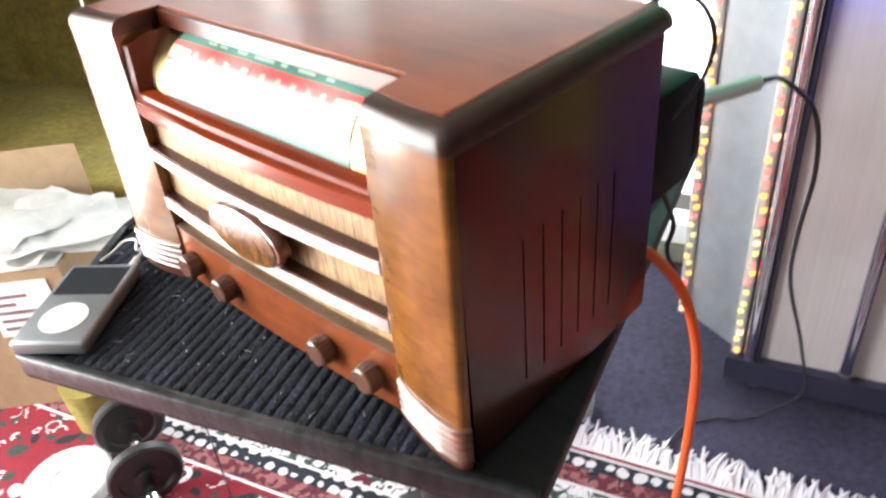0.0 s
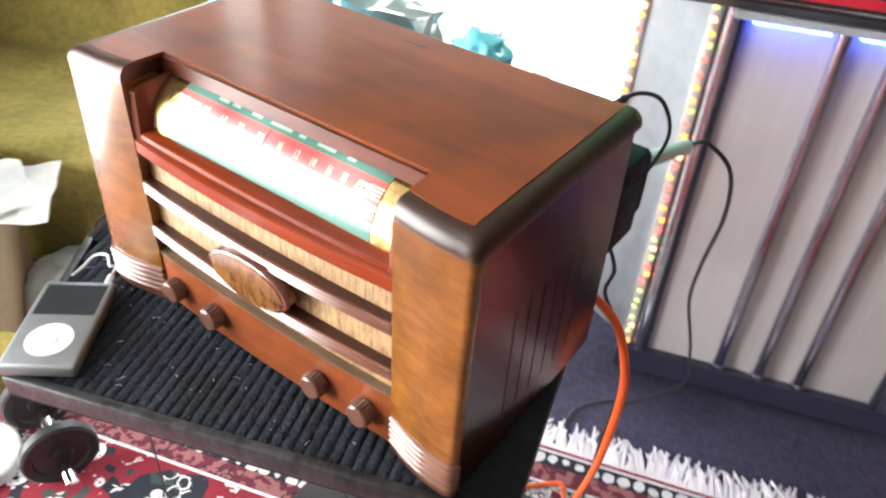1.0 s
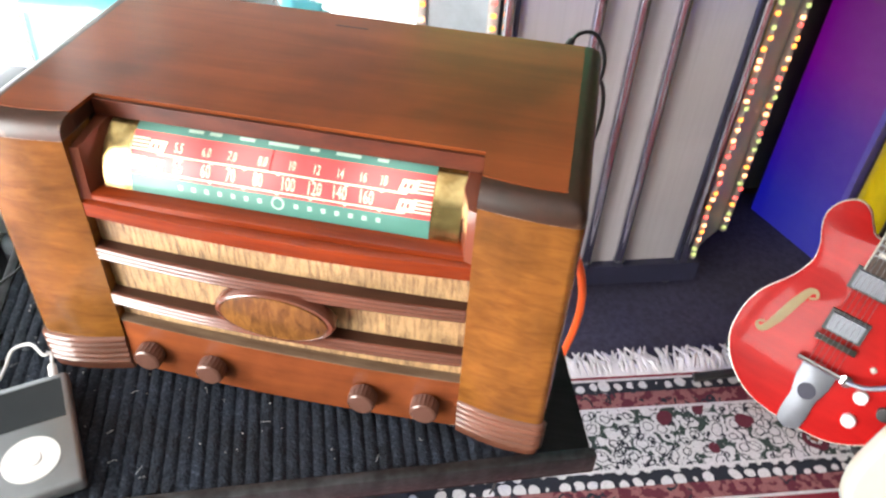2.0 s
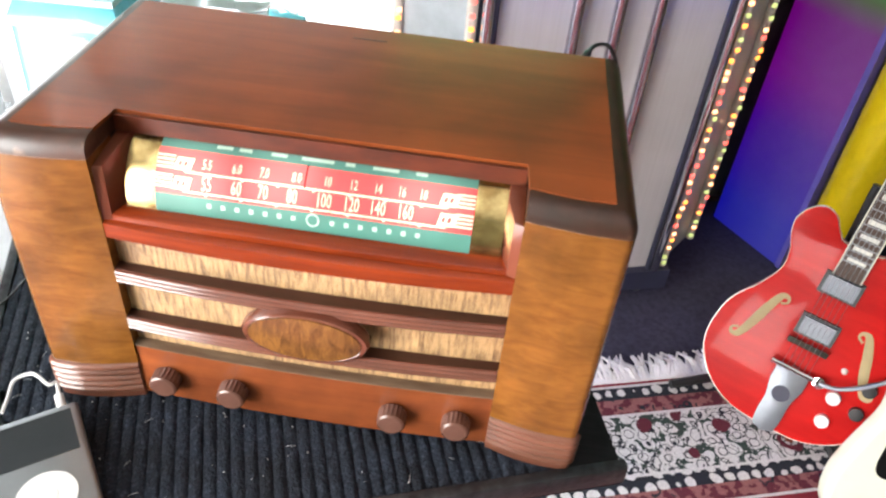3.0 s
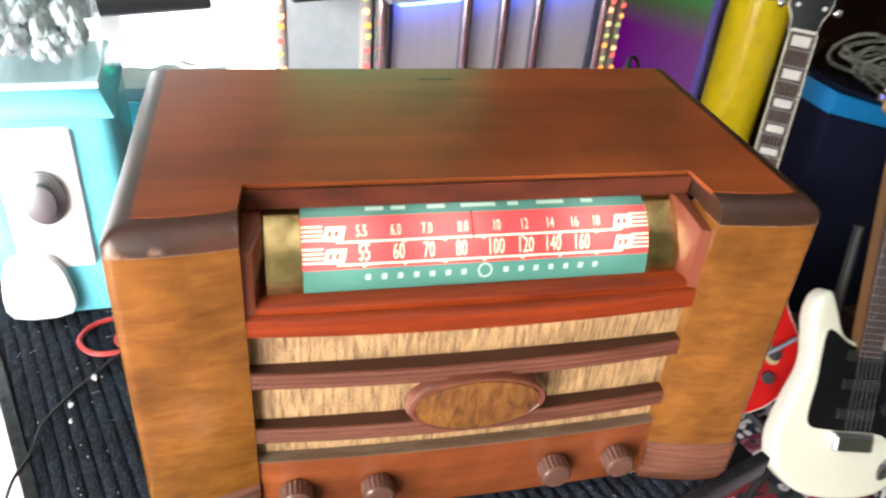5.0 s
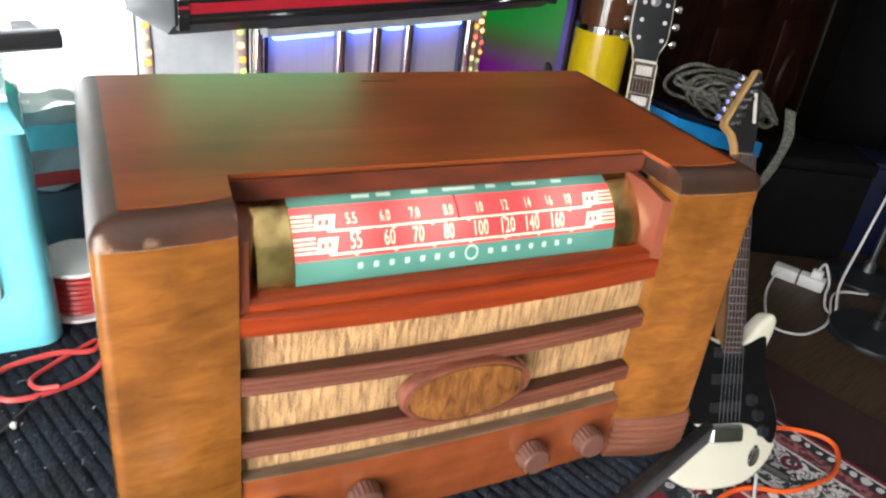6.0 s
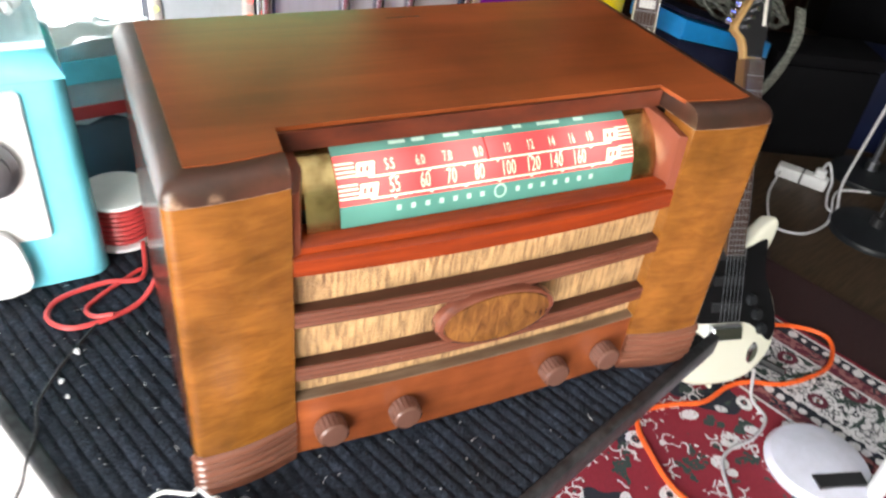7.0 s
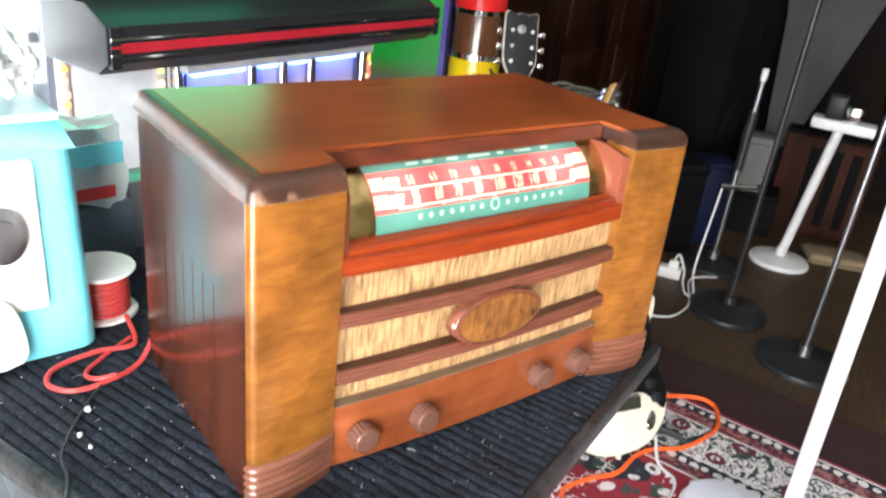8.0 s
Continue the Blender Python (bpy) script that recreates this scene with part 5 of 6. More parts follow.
solid("thin_cable", made(sweep, smooth_path(bl, 8), 0.0011, 6), BLACK, "thin black cable running off the table edge", "cable")

# pack with a torn wrapper, books, bag behind the radio
pack = thing("wrapped_pack", "plastic-wrapped pack with blue and red label", "package", pose(-0.205, 0.40, TT, 0, 0, 10))
part("box", boxes((-0.06, 0.06, -0.02, 0.03, 0.0, 0.06, 0.002)), material("slate_card", (0.10, 0.14, 0.18), 0.5), pack, "slate-blue lower box")
bm = bmesh.new()
box(bm, -0.055, 0.055, -0.018, 0.028, 0.06, 0.14)
bmesh.ops.subdivide_edges(bm, edges=bm.edges[:], cuts=11, use_grid_fill=True)
for v in bm.verts:
    q = v.co * 38
    v.co += Vector((noise.noise(q), noise.noise(q + Vector((7, 0, 0))), 0.8 * noise.noise(q + Vector((0, 7, 0))))) * 0.011
upper = part("wrapper", bm, material("crinkled_film", (0.7, 0.78, 0.8), 0.15, coat=0.5, bump=0.5, bump_scale=60), pack, "shiny white and blue film")
part("blue_label", boxes((-0.05, 0.05, -0.0275, -0.0255, 0.104, 0.125)), CYAN, pack)
part("red_bar", boxes((-0.045, 0.040, -0.0275, -0.0255, 0.070, 0.082)), RED_WIRE, pack, "red lettering shown as bars")
part("grey_book", boxes((0.062, 0.10, -0.01, 0.03, 0.0, 0.075, 0.002)), SILVER, pack)


def plastic_bag(m, w, h, d, seed, label, name="plastic_bag", mat=None):
    rng = random.Random(seed)
    bm = bmesh.new()
    bmesh.ops.create_icosphere(bm, subdivisions=4, radius=1)
    for v in bm.verts:
        n1 = noise.noise(v.co * 2.2 + Vector((seed, 0, 0))) * 0.25 + noise.noise(v.co * 6 + Vector((0, seed, 0))) * 0.1 + noise.noise(v.co * 14) * 0.03
        c = v.co * (1 + n1)
        z = max(c.z, -0.8)
        taper = 1.0 if z < 0.3 else max(0.25, 1 - (z - 0.3) * 0.7)
        v.co = (c.x * w / 2 * taper, c.y * d / 2 * taper, (z + 0.8) / 1.8 * h)
    bag = thing(name, label, "bag", m)
    part("bag_body", bm, mat or BAG, bag, sharp=180)
    bm = bmesh.new()
    lathe(bm, [(0.0, 0.9 * h), (w * 0.10, 0.94 * h), (w * 0.06, 0.97 * h), (w * 0.08, 1.0 * h), (w * 0.11, 1.02 * h), (w * 0.05, 1.0 * h), (0.0, 0.99 * h)], 48)
    for v in bm.verts:
        v.co += Vector((1, 0.6, 0.3)) * (w * 0.03 * noise.noise(v.co * 40))
    part("gathered_neck", bm, mat or BAG, bag, sharp=180)
    return bag


BAG = material("translucent_bag", (0.88, 0.92, 0.94), 0.45, stain=0.06)
BAG.node_tree.nodes["Principled BSDF"].inputs["Transmission Weight"].default_value = 0.5
BAG.node_tree.nodes["Principled BSDF"].inputs["IOR"].default_value = 1.08

# ---- cables behind the radio ----
adaptor = thing("power_adaptor", "black power adaptor block behind the radio", "adaptor", pose(0.157, 0.228, TT + 0.07))
bm = bmesh.new()
box(bm, -0.014, 0.022, -0.024, 0.045, 0.0, 0.085, 0.004)
MATT_BLACK = material("matt_black_plastic", (0.009, 0.009, 0.010), 0.6, gloss=0.12, stain=0.15)
part("block", bm, MATT_BLACK, adaptor)
part("block_fin", boxes((-0.010, 0.018, 0.0452, 0.070, 0.006, 0.072, 0.008)), MATT_BLACK, adaptor)
plug = thing("jack_plug", "grey jack plug with black cable behind the radio", "plug", Matrix())
pa, pb = Vector((0.142, 0.278, 0.811)), Vector((0.1735, 0.392, 0.802))
part("sleeve", made(sweep, [pa, pa.lerp(pb, 0.3), pa.lerp(pb, 0.31), pb], [0.0082, 0.0082, 0.0076, 0.007], 16), GREY_PLUG, plug, "grey-green plastic sleeve")
part("strain_relief", made(sweep, [pb, pb.lerp(pa, -0.14)], [0.0036, 0.0022], 10), BLACK, plug)
jc = [pb.lerp(pa, -0.1), (0.186, 0.42, 0.797), (0.210, 0.44, 0.765), (0.215, 0.46, 0.70), (0.20, 0.50, 0.60), (0.19, 0.55, 0.50), (0.20, 0.62, 0.36), (0.185, 0.75, 0.16), (0.12, 0.80, 0.03), (0.085, 0.775, 0.012), (0.06, 0.765, 0.010), (0.02, 0.70, 0.012), (0.03, 0.60, 0.018)]
part("cable", made(sweep, smooth_path(jc, 8), 0.0024, 8), BLACK, plug)
al = [(0.155, 0.200, 0.900), (0.163, 0.214, 0.912), (0.172, 0.232, 0.917), (0.186, 0.246, 0.910), (0.196, 0.250, 0.885), (0.190, 0.245, 0.855), (0.178, 0.235, 0.832)]
solid("aerial_cable", made(sweep, smooth_path(al, 8), [0.0032] * 12 + [0.0016] * 37, 8), BLACK, "black lead arching up behind the radio back", "cable")
bk = [(0.172, 0.24, 0.772), (0.178, 0.255, 0.735), (0.172, 0.262, 0.70), (0.19, 0.268, 0.66), (0.205, 0.28, 0.58), (0.195, 0.30, 0.45), (0.18, 0.34, 0.2), (0.16, 0.38, 0.02)]
solid("black_cable", made(sweep, smooth_path(bk, 8), 0.0019, 8), BLACK, "black mains cable hanging down behind the radio", "cable")
oc = [(0.165, 0.214, 0.733), (0.183, 0.222, 0.722), (0.205, 0.228, 0.695), (0.220, 0.232, 0.64), (0.218, 0.245, 0.56), (0.200, 0.285, 0.42), (0.155, 0.38, 0.20), (0.105, 0.50, 0.03), (0.085, 0.53, 0.018), (0.05, 0.50, 0.017), (-0.02, 0.42, 0.017)]
solid("orange_cable", made(sweep, smooth_path(oc, 8), 0.0042, 10), ORANGE, "thick orange extension cable hanging from the radio", "cable")
of = [(0.897, 0.496, 0.017), (0.991, 0.523, 0.017), (1.119, 0.513, 0.017), (1.2, 0.467, 0.017), (1.21, 0.421, 0.017), (1.147, 0.368, 0.017), (1.063, 0.355, 0.017), (0.994, 0.361, 0.017), (0.938, 0.388, 0.017), (0.881, 0.394, 0.017), (0.802, 0.377, 0.017),
      (0.732, 0.394, 0.017), (0.664, 0.398, 0.017), (0.631, 0.365, 0.017), (0.617, 0.308, 0.017), (0.609, 0.236, 0.017), (0.624, 0.133, 0.017), (0.572, 0.009, 0.017)]
solid("orange_cable", made(sweep, smooth_path(of, 8), 0.005, 10), ORANGE, "orange extension cable looped on the patterned rug", "cable")
gf = [(0.938, 0.393, 0.05), (0.906, 0.351, 0.018), (0.895, 0.299, 0.016), (0.833, 0.268, 0.016), (0.77, 0.263, 0.016), (0.729, 0.237, 0.016), (0.687, 0.154, 0.016)]
solid("grey_cable", made(sweep, smooth_path(gf, 8), 0.0035, 8), material("grey_lead", (0.45, 0.43, 0.45), 0.5), "grey lead curling on the patterned rug", "cable")


# ---- stands on the floor ----
def round_stand(name, label, x, y, r, height, pole_r, mat_base, mat_pole, lean=(0, 0), group="", z0=0.0):
    st = thing(name, label, "stand", pose(x, y, z0), group=group)
    part("base", made(lathe, [(0.0, 0.0), (r, 0.0), (r * 1.01, 0.006), (r * 0.97, 0.016), (r * 0.5, 0.026), (r * 0.16, 0.032), (0.0, 0.033)], 40), mat_base, st, sharp=40)
    part("collar", made(lathe, [(0.0, 0.03), (0.02, 0.03), (0.018, 0.06), (0.0, 0.06)], 16), mat_pole, st)
    part("pole", made(sweep, [(0, 0, 0.03), (lean[0] * height, lean[1] * height, height)], pole_r, 12), mat_pole, st)
    return st


DARK_IRON = material("dark_iron", (0.014, 0.016, 0.019), 0.45, gloss=0.25, bump=0.1, stain=0.2)
PAINT_WHITE = material("white_paint", (0.72, 0.72, 0.74), 0.4, stain=0.08)
s1 = round_stand("microphone_stand", "dark iron microphone stand with chrome clamp", 1.982, 0.977, 0.115, 0.68, 0.009, DARK_IRON, STEEL, (0, 0), "microphone stands")
part("clutch", made(sweep, [(0, 0, 0.36), (0, 0, 0.56)], 0.015, 12), BLACK, s1)
part("clamp", made(sweep, [(-0.045, 0.02, 0.30), (0.075, -0.05, 0.30)], 0.010, 8), CHROME, s1, "chrome cross clamp")
part("clamp_knob", made(lathe, [(0.0, 0.0), (0.018, 0.0), (0.016, 0.02), (0.0, 0.022)], 14), BLACK, s1, m=pose(0.075, -0.05, 0.295, 60, 0, 55))
part("clip", made(sweep, [(0, 0, 0.66), (0.0, 0.0, 0.70)], 0.011, 10), PAINT_WHITE, s1, "white clip at the tip")
s2 = round_stand("microphone_stand", "microphone stand with wide blue-black round base", 1.647, 0.439, 0.125, 1.3, 0.008, DARK_IRON, STEEL, (0, 0), "microphone stands")
part("clip", made(sweep, [(0, 0, 0.72), (-0.012, 0.01, 0.80)], 0.013, 10), CHROME, s2)
s3 = round_stand("microphone_stand", "white-painted stand with small tray on top", 2.270, 0.886, 0.105, 0.53, 0.017, PAINT_WHITE, PAINT_WHITE, (0.05, -0.10), "microphone stands")
tray = part("tray", boxes((-0.035, 0.165, -0.045, 0.045, 0.515, 0.55, 0.006)), PAINT_WHITE, s3, "white tray", m=Matrix.Rotation(radians(-66), 4, "Z"))
part("tray_clip", boxes((0.06, 0.11, -0.03, 0.03, 0.551, 0.60, 0.006), ), CHROME, tray, "chrome clip")
part("tray_box", boxes((0.0, 0.058, -0.035, 0.035, 0.551, 0.63, 0.006)), DARK_IRON, tray)
round_stand("microphone_stand", "slim dark stand beside the white stand", 1.719, 0.732, 0.12, 1.3, 0.008, DARK_IRON, BLACK, (0, 0), "microphone stands")

lamp = thing("white_floor_stand", "white floor stand with round base and dark stripe", "stand", pose(0.903, 0.173, 0.012))
part("base", made(lathe, [(0.0, 0.0), (0.095, 0.0), (0.098, 0.008), (0.09, 0.022), (0.05, 0.03), (0.0, 0.032)], 40), material("pale_lilac_plastic", (0.62, 0.62, 0.72), 0.35), lamp, "pale round base", sharp=40)
part("stripe", made(prism, [(-0.055, -0.05), (0.035, -0.075), (0.045, -0.05), (-0.05, -0.022)], 0.0235, 0.0322, "z"), BLACK, lamp, "black stripe on the base")
part("pole", made(sweep, [(0.045, -0.088, 0.012), (0.008, -0.075, 1.3)], 0.0155, 14), PAINT_WHITE, lamp, "thick white pole")

# ---- blue case, coiled cable, tall carved cupboard, clutter in the dark corner ----
BLUE_EDGE = material("bright_blue_plastic", (0.01, 0.22, 0.55), 0.3, coat=0.3)
NAVY = material("navy_cloth", (0.007, 0.009, 0.026), 0.8, gloss=0.15, bump=0.3)
amp = thing("blue_case", "dark navy case with bright blue lid edge", "case", pose(1.152, 0.978, 0.0, 0, 0, 6))
part("box", made(prism, [(-0.17, 0.0), (0.16, 0.0), (0.15, 0.46), (-0.17, 0.545)], -0.04, 0.12, "y", 0.006), NAVY, amp)
part("lid_edge", made(prism, [(-0.175, 0.547), (0.155, 0.462), (0.155, 0.500), (-0.175, 0.592)], -0.045, 0.125, "y", 0.005), BLUE_EDGE, amp, "bright blue rim")
part("lid", made(prism, [(-0.165, 0.594), (0.145, 0.506), (0.145, 0.512), (-0.165, 0.602)], -0.035, 0.115, "y"), NAVY, amp)


CABLE_COIL = material("braided_cable", (0.19, 0.20, 0.165), 0.6, other=(0.03, 0.03, 0.026), scale=(160, 160, 160), bump=0.6, bump_scale=500)
cc = thing("cable_coil", "coil of grey-green braided cable on the case", "cable", pose(1.163, 0.950, 0.615, 0, 17, 0))
for k in range(10):
    rng = random.Random(40 + k)
    rx, rz, ph = 0.105 + 0.0075 * k, 0.012 + 0.004 * k, rng.uniform(0, 6)
    path = [(rx * math.cos(a), 0.02 * math.sin(2 * a + ph) - 0.05 + 0.009 * k, rz * math.sin(a) + 0.012 * math.sin(a * 3 + ph)) for a in (2 * math.pi * i / 40 for i in range(40))]
    part("turn", made(sweep, path, 0.0042, 7, True), CABLE_COIL, cc)
for k in range(4):
    drop = 0.012 * (k % 2)
    path = smooth_path([(0.15 + 0.008 * k, -0.03, 0.03), (0.180 + 0.008 * k, -0.04, -0.03), (0.195 + 0.007 * k - drop, -0.04, -0.10), (0.192 + 0.006 * k - drop, -0.03, -0.17), (0.180, -0.02, -0.22)], 8)
    part("hanging_turn", made(sweep, path, 0.0048, 7), CABLE_COIL, cc)

cup = thing("carved_cupboard", "tall dark carved wooden cupboard, tone lowered for shade", "cupboard", room(1.95, 1.02))
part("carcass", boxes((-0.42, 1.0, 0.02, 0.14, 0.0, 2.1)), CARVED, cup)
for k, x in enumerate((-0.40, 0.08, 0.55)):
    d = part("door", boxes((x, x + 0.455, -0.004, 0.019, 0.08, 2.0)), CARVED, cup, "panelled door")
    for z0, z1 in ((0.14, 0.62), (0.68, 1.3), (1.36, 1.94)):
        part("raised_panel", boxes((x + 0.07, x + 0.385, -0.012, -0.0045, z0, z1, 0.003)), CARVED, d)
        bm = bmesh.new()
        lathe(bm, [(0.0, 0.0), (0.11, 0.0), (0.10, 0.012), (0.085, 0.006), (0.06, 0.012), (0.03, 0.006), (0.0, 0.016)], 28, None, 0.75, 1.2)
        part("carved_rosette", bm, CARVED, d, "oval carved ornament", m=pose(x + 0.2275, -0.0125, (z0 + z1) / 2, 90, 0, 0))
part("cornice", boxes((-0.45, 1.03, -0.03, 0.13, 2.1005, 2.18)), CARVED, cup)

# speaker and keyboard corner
# black set extra low: the corner's shade is put into this tone
SHADED_BLACK = material("shaded_black_cloth", (0.005, 0.005, 0.006), 0.8, gloss=0.08, bump=0.3, stain=0.3)
spk = thing("floor_speaker", "black floor speaker standing in the dark corner", "speaker", pose(2.594, 1.513, 0))
part("cabinet", boxes((-0.2, 0.2, -0.15, 0.15, 0.0, 0.9, 0.01)), SHADED_BLACK, spk)
part("woofer", made(lathe, [(0.0, 0.004), (0.05, 0.004), (0.07, 0.02), (0.14, 0.0), (0.15, 0.01), (0.16, 0.0), (0.0, -0.001)], 36), SHADED_BLACK, spk, m=pose(0, -0.151, 0.35, 90, 0, 0))
part("tweeter", made(lathe, [(0.0, 0.01), (0.04, 0.004), (0.06, 0.01), (0.065, 0.0), (0.0, -0.001)], 28), SHADED_BLACK, spk, m=pose(0, -0.151, 0.7, 90, 0, 0))
kb = thing("grey_board", "tapered grey board leaning in the dark corner", "board", pose(2.623, 1.264, 0.0, 0, 0, -63))
# board tone darkened to carry the shade of the corner
part("board", made(prism, [(0.0, 0.25), (0.10, 0.33), (0.26, 0.86), (0.42, 1.4), (-0.16, 1.4), (-0.05, 0.82)], 0.0, 0.025, "y", 0.004), material("shaded_grey_board", (0.055, 0.06, 0.062), 0.7, gloss=0.2, stain=0.2, scale=(20, 20, 4)), kb)
part("foot", boxes((-0.02, 0.10, -0.05, 0.07, 0.0, 0.31, 0.01)), SHADED_BLACK, kb)
ampl = thing("amplifier", "brown-red amplifier with dark grille strips", "amplifier", pose(2.641, 0.995, 0.0, 0, 0, -64))
# brown-red of the cover is lowered for that shade as well
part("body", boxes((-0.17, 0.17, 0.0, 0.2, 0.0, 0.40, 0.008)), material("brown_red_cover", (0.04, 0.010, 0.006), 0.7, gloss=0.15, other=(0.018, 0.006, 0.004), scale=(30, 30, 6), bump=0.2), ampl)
for x in (-0.05, 0.03, 0.10):
    part("grille_strip", boxes((x - 0.018, x + 0.018, -0.006, -0.0005, 0.05, 0.36, 0.002)), SHADED_BLACK, ampl)
part("top_edge", boxes((-0.172, 0.172, -0.002, 0.202, 0.401, 0.415, 0.004)), SHADED_BLACK, ampl)
cush = thing("floor_cushion", "flat tan cushion lying on the wooden floor", "cushion", pose(2.488, 0.782, 0.0, 0, 0, -50))
bm = bmesh.new()
box(bm, -0.11, 0.11, -0.07, 0.07, 0.0, 0.04, 0.018, 3)
part("pad", bm, material("tan_canvas", (0.22, 0.16, 0.10), 0.9, bump=0.4), cush)
bm = bmesh.new()
sweep(bm, [(x, y, 0.02) for x, y in ((-0.112, -0.072), (0.112, -0.072), (0.112, 0.072), (-0.112, 0.072))], 0.004, 6, True)
part("piping", bm, material("tan_piping", (0.15, 0.11, 0.07), 0.9), cush)
low = thing("dark_case", "low dark case under a white box", "case", pose(2.428, 1.172, 0.0, 0, 0, -60))
part("body", boxes((-0.12, 0.12, -0.06, 0.1, 0.0, 0.15, 0.006)), SHADED_BLACK, low)
part("lid", boxes((-0.122, 0.122, -0.062, 0.102, 0.151, 0.17, 0.004)), SHADED_BLACK, low)
wbox = thing("white_box", "small white box on the dark case, greyed for shade", "box", pose(2.428, 1.172, 0.1705, 0, 0, -60))
# white card greyed: the corner's shade is in its colour
SHADED_WHITE = material("shaded_white_card", (0.16, 0.16, 0.16), 0.7, gloss=0.2)
part("body", boxes((-0.07, 0.06, -0.05, 0.07, 0.0, 0.19, 0.004)), SHADED_WHITE, wbox)
part("lid", boxes((-0.072, 0.062, -0.052, 0.072, 0.191, 0.215, 0.003)), SHADED_WHITE, wbox)
strip = thing("power_strip", "white power strip with a plugged-in lead", "power strip", pose(1.732, 1.018, 0.0, 0, 0, -59))
bm = bmesh.new()
box(bm, -0.075, 0.075, -0.022, 0.022, 0.0, 0.038, 0.006)
part("body", bm, WHITE, strip)
part("divider", boxes((-0.003, 0.003, -0.0225, 0.0225, 0.0, 0.0385)), BLACK, strip)
part("plug", boxes((0.03, 0.062, -0.012, 0.012, 0.0382, 0.062, 0.004)), WHITE, strip)
wl = [(1.755, 0.979, 0.06), (1.785, 0.985, 0.075), (1.785, 0.953, 0.03), (1.742, 0.921, 0.012), (1.678, 0.863, 0.012), (1.699, 0.847, 0.012), (1.773, 0.911, 0.05), (1.87, 0.96, 0.16), (1.944, 0.992, 0.29)]
solid("white_lead", made(sweep, smooth_path(wl, 8), 0.004, 8), PAINT_WHITE, "white lead rising from the power strip", "cable")
wl2 = [(1.68, 1.057, 0.02), (1.552, 0.972, 0.012), (1.445, 0.845, 0.012), (1.487, 0.785, 0.012), (1.571, 0.789, 0.012), (1.645, 0.821, 0.012), (1.784, 0.922, 0.012), (1.89, 0.891, 0.012)]
solid("white_lead", made(sweep, smooth_path(wl2, 8), 0.0035, 8), PAINT_WHITE, "white lead lying on the wooden floor", "cable")
trunk = thing("equipment_case", "low black equipment case behind the power strip", "case", pose(1.894, 1.228, 0.0, 0, 0, -25))
part("body", boxes((-0.19, 0.15, -0.09, 0.09, 0.0, 0.30, 0.008)), SHADED_BLACK, trunk)
part("lid", boxes((-0.194, 0.154, -0.094, 0.094, 0.301, 0.34, 0.008)), SHADED_BLACK, trunk)
NAVY_BLUE = material("navy_plastic", (0.004, 0.008, 0.035), 0.6, gloss=0.2)
bin_ = thing("navy_box", "dark navy storage box in the shaded corner", "box", pose(2.139, 1.179, 0, 0, 0, -40))
part("body", boxes((-0.08, 0.08, -0.07, 0.07, 0.0, 0.3, 0.008)), NAVY_BLUE, bin_)
part("lid", boxes((-0.084, 0.084, -0.074, 0.074, 0.301, 0.32, 0.006)), NAVY_BLUE, bin_)

# ---- couch corner ----
couch = thing("couch", "low couch under a rumpled olive-green blanket", "couch", room(-1.50, 0.86, 0.0, 4))


def rumpled(bm, w, d, h, back):
    def f(a, b):
        x = (a - 0.5) * w
        s = b * (d + h + back)
        if s < h:
            y, z = -d / 2, s
        elif s < h + d:
            y, z = -d / 2 + (s - h), h
        else:
            y, z = d / 2 + (s - h - d) * 0.25, h + (s - h - d)
        wob = 0.03 * noise.noise(Vector((x * 3, s * 4, 1))) + 0.012 * noise.noise(Vector((x * 11, s * 9, 4)))
        return Vector((x, y - wob, max(0.0, z + wob + 0.04 * noise.noise(Vector((x * 1.7, s, 9))) * b)))
    grid(bm, f, 60, 70)


part("blanket", made(rumpled, 1.62, 0.5, 0.30, 0.26), OLIVE, couch, "rumpled olive-green blanket", sharp=180)
part("frame", boxes((-0.78, 0.78, -0.2, 0.24, 0.0, 0.25)), NAVY, couch)
hook = thing("wall_hook", "small pale hook hanging on the wall", "hook", pose(-1.307, 0.448, -0.03))
part("cord", made(sweep, [(0, 0, 2.53), (0, 0, 0.66)], 0.003, 6), PAINT_WHITE, hook)
part("hook", made(sweep, smooth_path([(0, 0, 0.66), (0.02, -0.03, 0.62), (-0.03, 0.03, 0.60), (0.02, 0.05, 0.61)], 6), 0.007, 8), PAINT_WHITE, hook)

carton = thing("cardboard_box", "open cardboard box with white label and papers", "box", pose(-1.09, 0.06, 0.0, 0, 0, 48))
for r in ((-0.15, 0.15, -0.12, -0.116), (-0.15, 0.15, 0.116, 0.12)):
    part("wall", boxes((*r, 0.012, 0.33)), CARD, carton)
for r in ((-0.15, -0.146, -0.116, 0.116), (0.146, 0.15, -0.116, 0.116)):
    part("wall", boxes((*r, 0.012, 0.33)), CARD, carton)
part("bottom", boxes((-0.146, 0.146, -0.116, 0.116, 0.012, 0.02)), CARD, carton)
part("flap", made(prism, [(-0.15, 0.33), (0.15, 0.33), (0.15, 0.46), (-0.15, 0.46)], 0.118, 0.121, "y"), CARD, carton, m=pose(0, 0, 0))
part("label", boxes((0.0, 0.12, -0.1225, -0.1203, 0.19, 0.31)), PAPER, carton, "white address label with grey bars")
for k in range(5):
    part("label_bar", boxes((0.012, 0.05 + 0.05 * ((k * 7) % 3) / 2, -0.1235, -0.1226, 0.205 + 0.018 * k, 0.212 + 0.018 * k)), STEEL, carton)


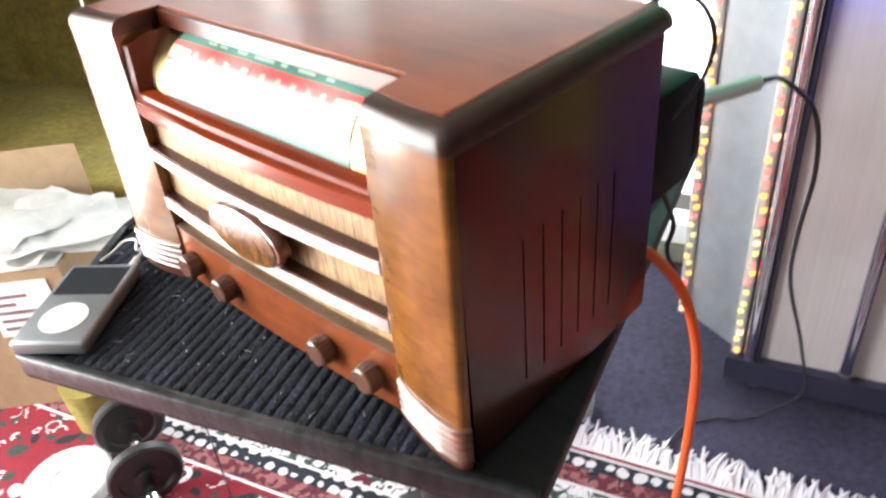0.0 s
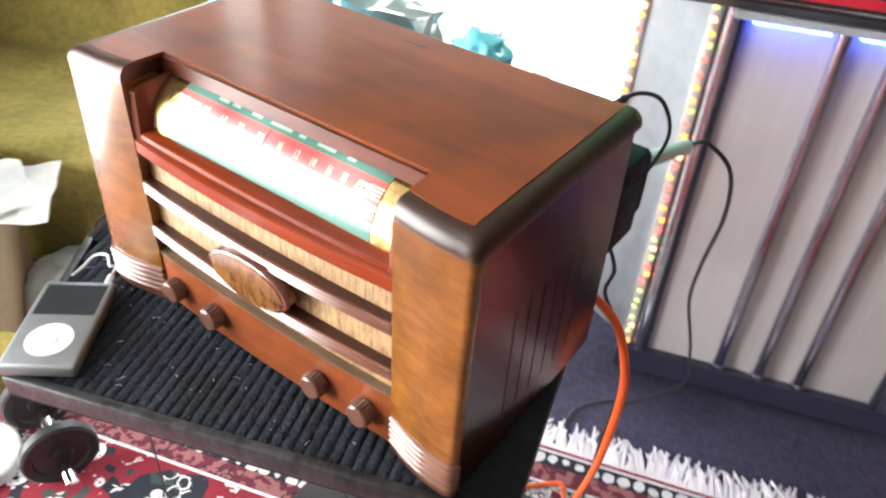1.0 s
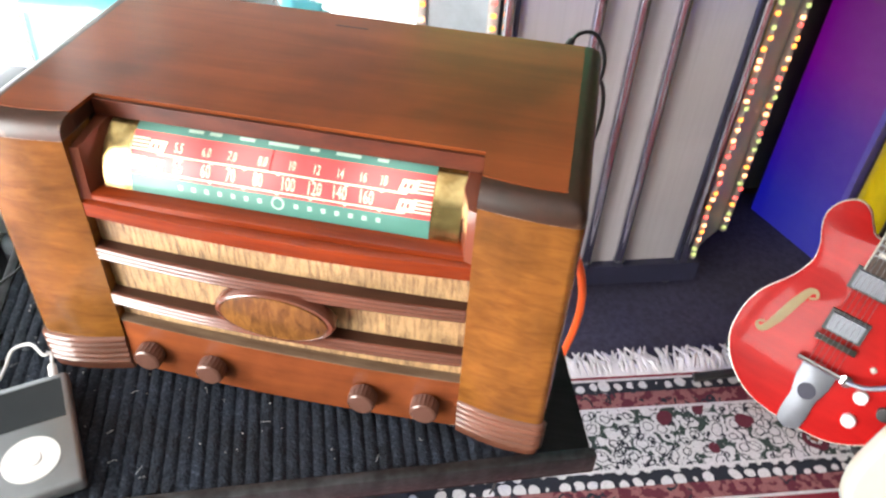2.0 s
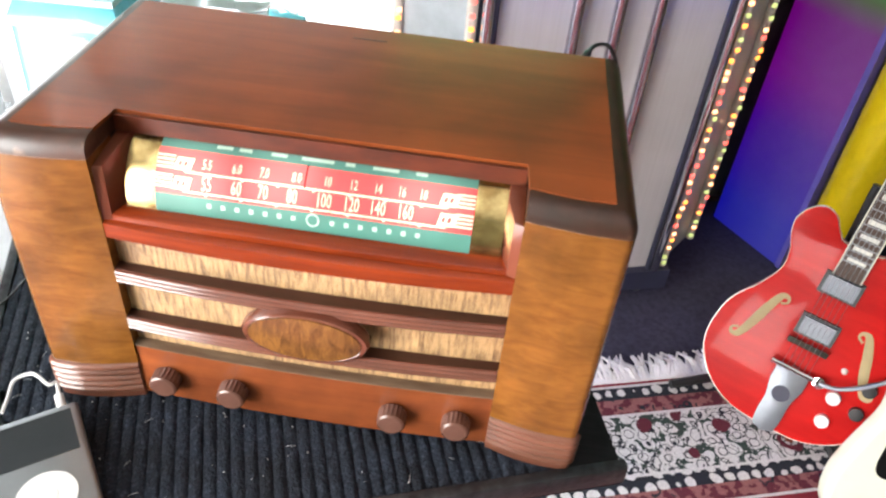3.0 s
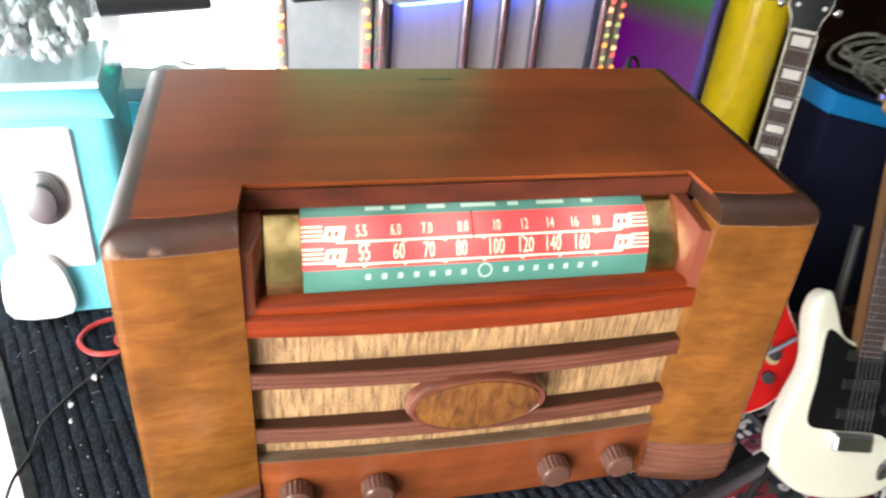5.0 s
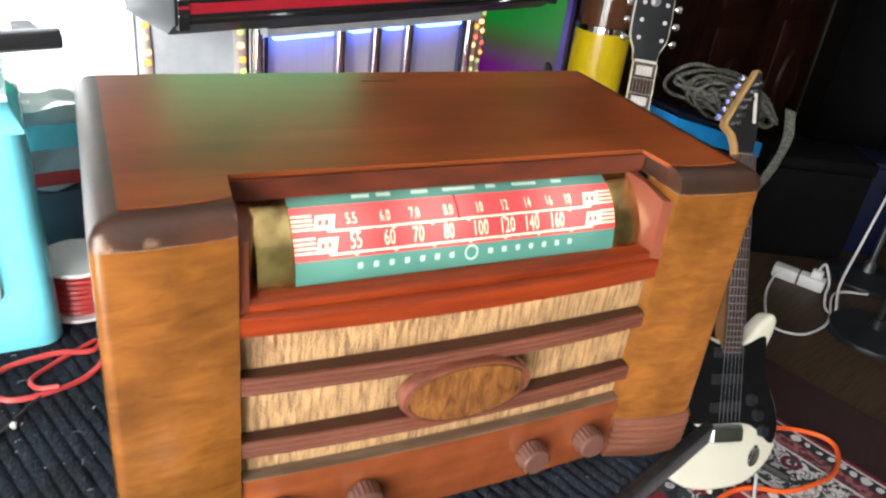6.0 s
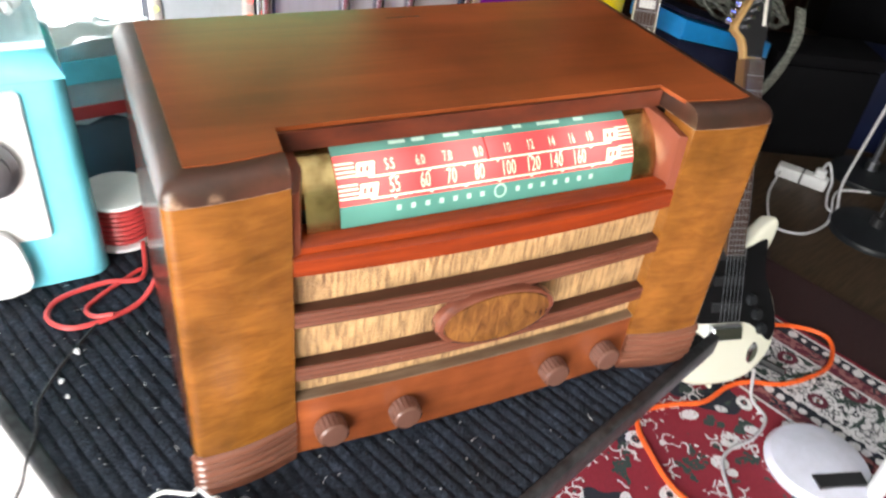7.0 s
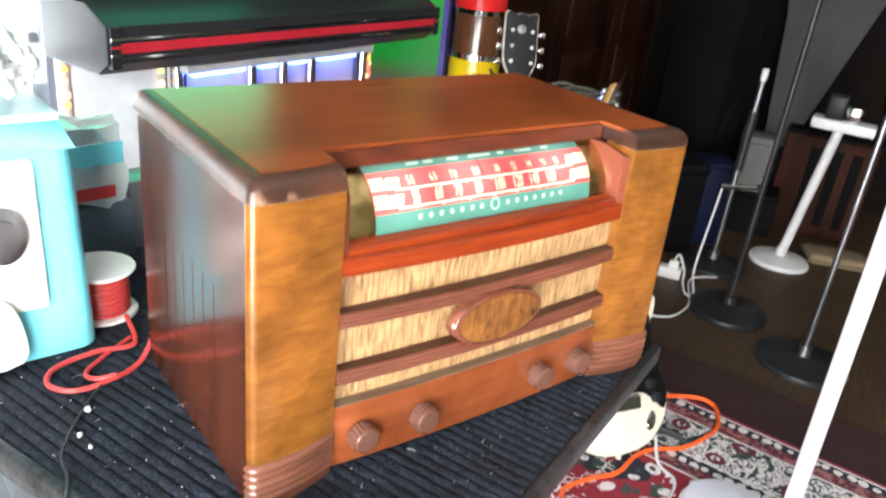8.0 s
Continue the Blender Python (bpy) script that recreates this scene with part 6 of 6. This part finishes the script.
def sheet(w, d, curl, seed):
    bm = bmesh.new()
    grid(bm, lambda a, b: Vector(((a - 0.5) * w, (b - 0.5) * d, curl * (noise.noise(Vector((a * 2, b * 2, seed))) + 0.3 * noise.noise(Vector((a * 5, b * 5, seed)))))), 14, 14)
    bmesh.ops.solidify(bm, geom=bm.faces, thickness=0.0012)
    return bm


for k, (x, y, z, rz) in enumerate(((-1.16, 0.0, 0.352, 30), (-1.10, 0.05, 0.362, 70), (-1.2, 0.03, 0.374, 10), (-1.08, 0.09, 0.356, 50))):
    solid("paper_sheet", sheet(0.25, 0.18, 0.03, k), PAPER, "loose white paper lying on the box", "paper", pose(x + 0.10, y + 0.08, z, 4 * k - 6, 5, rz), group="papers on the box")
filler = thing("packing_material", "folded paper filling the cardboard box", "packing", pose(-1.09, 0.06, 0.0, 0, 0, 48))
part("fill", boxes((-0.144, 0.144, -0.114, 0.114, 0.0205, 0.335, 0.004)), PAPER, filler)
plastic_bag(pose(-0.98, 0.275, 0.0), 0.24, 0.13, 0.2, 3, "crumpled clear plastic bag beside the box")
crate = thing("dark_crate", "dark low crate behind the table", "crate", pose(-1.17, 0.50, 0.0, 0, 0, 20))
part("body", boxes((-0.3, 0.3, -0.16, 0.16, 0.0, 0.2, 0.006)), BLACK, crate)

# dumbbell and weight plate on the rug
db = thing("dumbbell", "chrome dumbbell with round black plates on rug", "dumbbell", pose(-0.660, 0.03, 0.074, 0, 0, -17))
part("bar", made(sweep, [(-0.14, 0, 0), (0.14, 0, 0)], 0.011, 14), CHROME, db)
for x in (-0.075, 0.062):
    part("plate", made(lathe, [(0.0, -0.012), (0.058, -0.012), (0.062, -0.008), (0.062, 0.008), (0.058, 0.012), (0.045, 0.012), (0.042, 0.007), (0.02, 0.007), (0.018, 0.012), (0.0, 0.012)], 40), BLACK, db, "black plate", m=pose(x, 0, 0, 0, 90, 0))
solid("weight_plate", made(lathe, [(0.014, 0.0), (0.072, 0.0), (0.076, 0.004), (0.076, 0.022), (0.072, 0.026), (0.03, 0.026), (0.026, 0.02), (0.014, 0.02)], 44), WHITE, "round white weight plate lying beside the dumbbell", "weight plate", pose(-0.74, -0.075, 0.0125, 0, 0, 0))
solid("yellow_tub", made(lathe, [(0.0, 0.0), (0.05, 0.0), (0.055, 0.1), (0.0, 0.1)], 28), OLIVE, "small dull yellow tub on the rug", "tub", pose(-0.86, 0.05, 0.0125))

# white boxes and things by the window
BOX_AT = pose(-0.892, 0.808, 0.006, 0, 0, 10)
wb = thing("white_box", "open white box standing by the bright window", "box", BOX_AT)
for x in (-0.055, 0.043):
    part("side", boxes((x, x + 0.012, -0.16, 0.16, 0.0, 0.278)), WHITE, wb)
part("top", boxes((-0.055, 0.055, -0.16, 0.16, 0.2785, 0.290, 0.002)), WHITE, wb)
part("back", boxes((-0.0425, 0.0425, 0.148, 0.16, 0.0, 0.278)), WHITE, wb)
fold = thing("folded_cloth", "pile of folded blue-grey cloths inside the white box", "cloth", BOX_AT)
CLOTH_GREY = material("grey_blue_cloth", (0.36, 0.41, 0.45), 0.9, other=(0.28, 0.33, 0.37), bump=0.3)
for k, (z0, z1) in enumerate(((0.001, 0.075), (0.080, 0.130), (0.136, 0.205), (0.210, 0.262))):
    bm = bmesh.new()
    box(bm, -0.040, 0.040 - 0.004 * (k % 2), -0.163 + 0.006 * (k % 3), 0.14, z0, z1, 0.018, 3)
    part("fold", bm, CLOTH_GREY, fold)
rest = thing("black_case", "rounded black case lying on the white box", "case", BOX_AT)
bm = bmesh.new()
box(bm, -0.055, 0.035, -0.12, 0.10, 0.2902, 0.40, 0.03, 4)
part("shell", bm, HOOD, rest)
part("seam", boxes((-0.0555, 0.0355, -0.1205, 0.1005, 0.343, 0.346, 0.001)), BLACK, rest)
# added pale sheet: bright daylight on the carpet is in its colour
solid("bright_carpet_patch", boxes((-0.75, -0.28, 0.60, 1.10, 0.0061, 0.0105)), material("daylit_carpet_tone", (0.42, 0.40, 0.38), 0.9, other=(0.34, 0.33, 0.32), scale=(14, 14, 14), bump=0.4, stain=0.25), "pale grey sheet standing for daylight on the carpet", "mat", ROOM, kind="structure")
tin = thing("white_carton", "white carton with a lid beside the table", "box", pose(-0.39, 0.40, 0.012, 0, 0, 8))
part("body", boxes((-0.07, 0.07, -0.075, 0.075, 0.0, 0.46, 0.006)), WHITE, tin)
part("lid", boxes((-0.073, 0.073, -0.078, 0.078, 0.4602, 0.49, 0.008)), WHITE, tin)
tall_bag = plastic_bag(pose(-0.20, 0.62, 0.0), 0.2, 0.72, 0.18, 11, "tall crumpled white plastic bag by the window")
plastic_bag(pose(-0.36, 0.60, 0.0), 0.18, 0.76, 0.15, 15, "pale plastic bag standing behind the gumball machine")
bm = bmesh.new()
bmesh.ops.create_icosphere(bm, subdivisions=4, radius=1)
for v in bm.verts:
    n1 = 1 + 0.35 * noise.noise(v.co * 2.5) + 0.12 * noise.noise(v.co * 7)
    v.co = Vector((v.co.x * 0.045 * n1, v.co.y * 0.035 * n1 - 0.03, 0.715 + v.co.z * 0.038 * n1))
part("blue_printed_flap", bm, CYAN, tall_bag, "crumpled bright blue printed part", sharp=180)
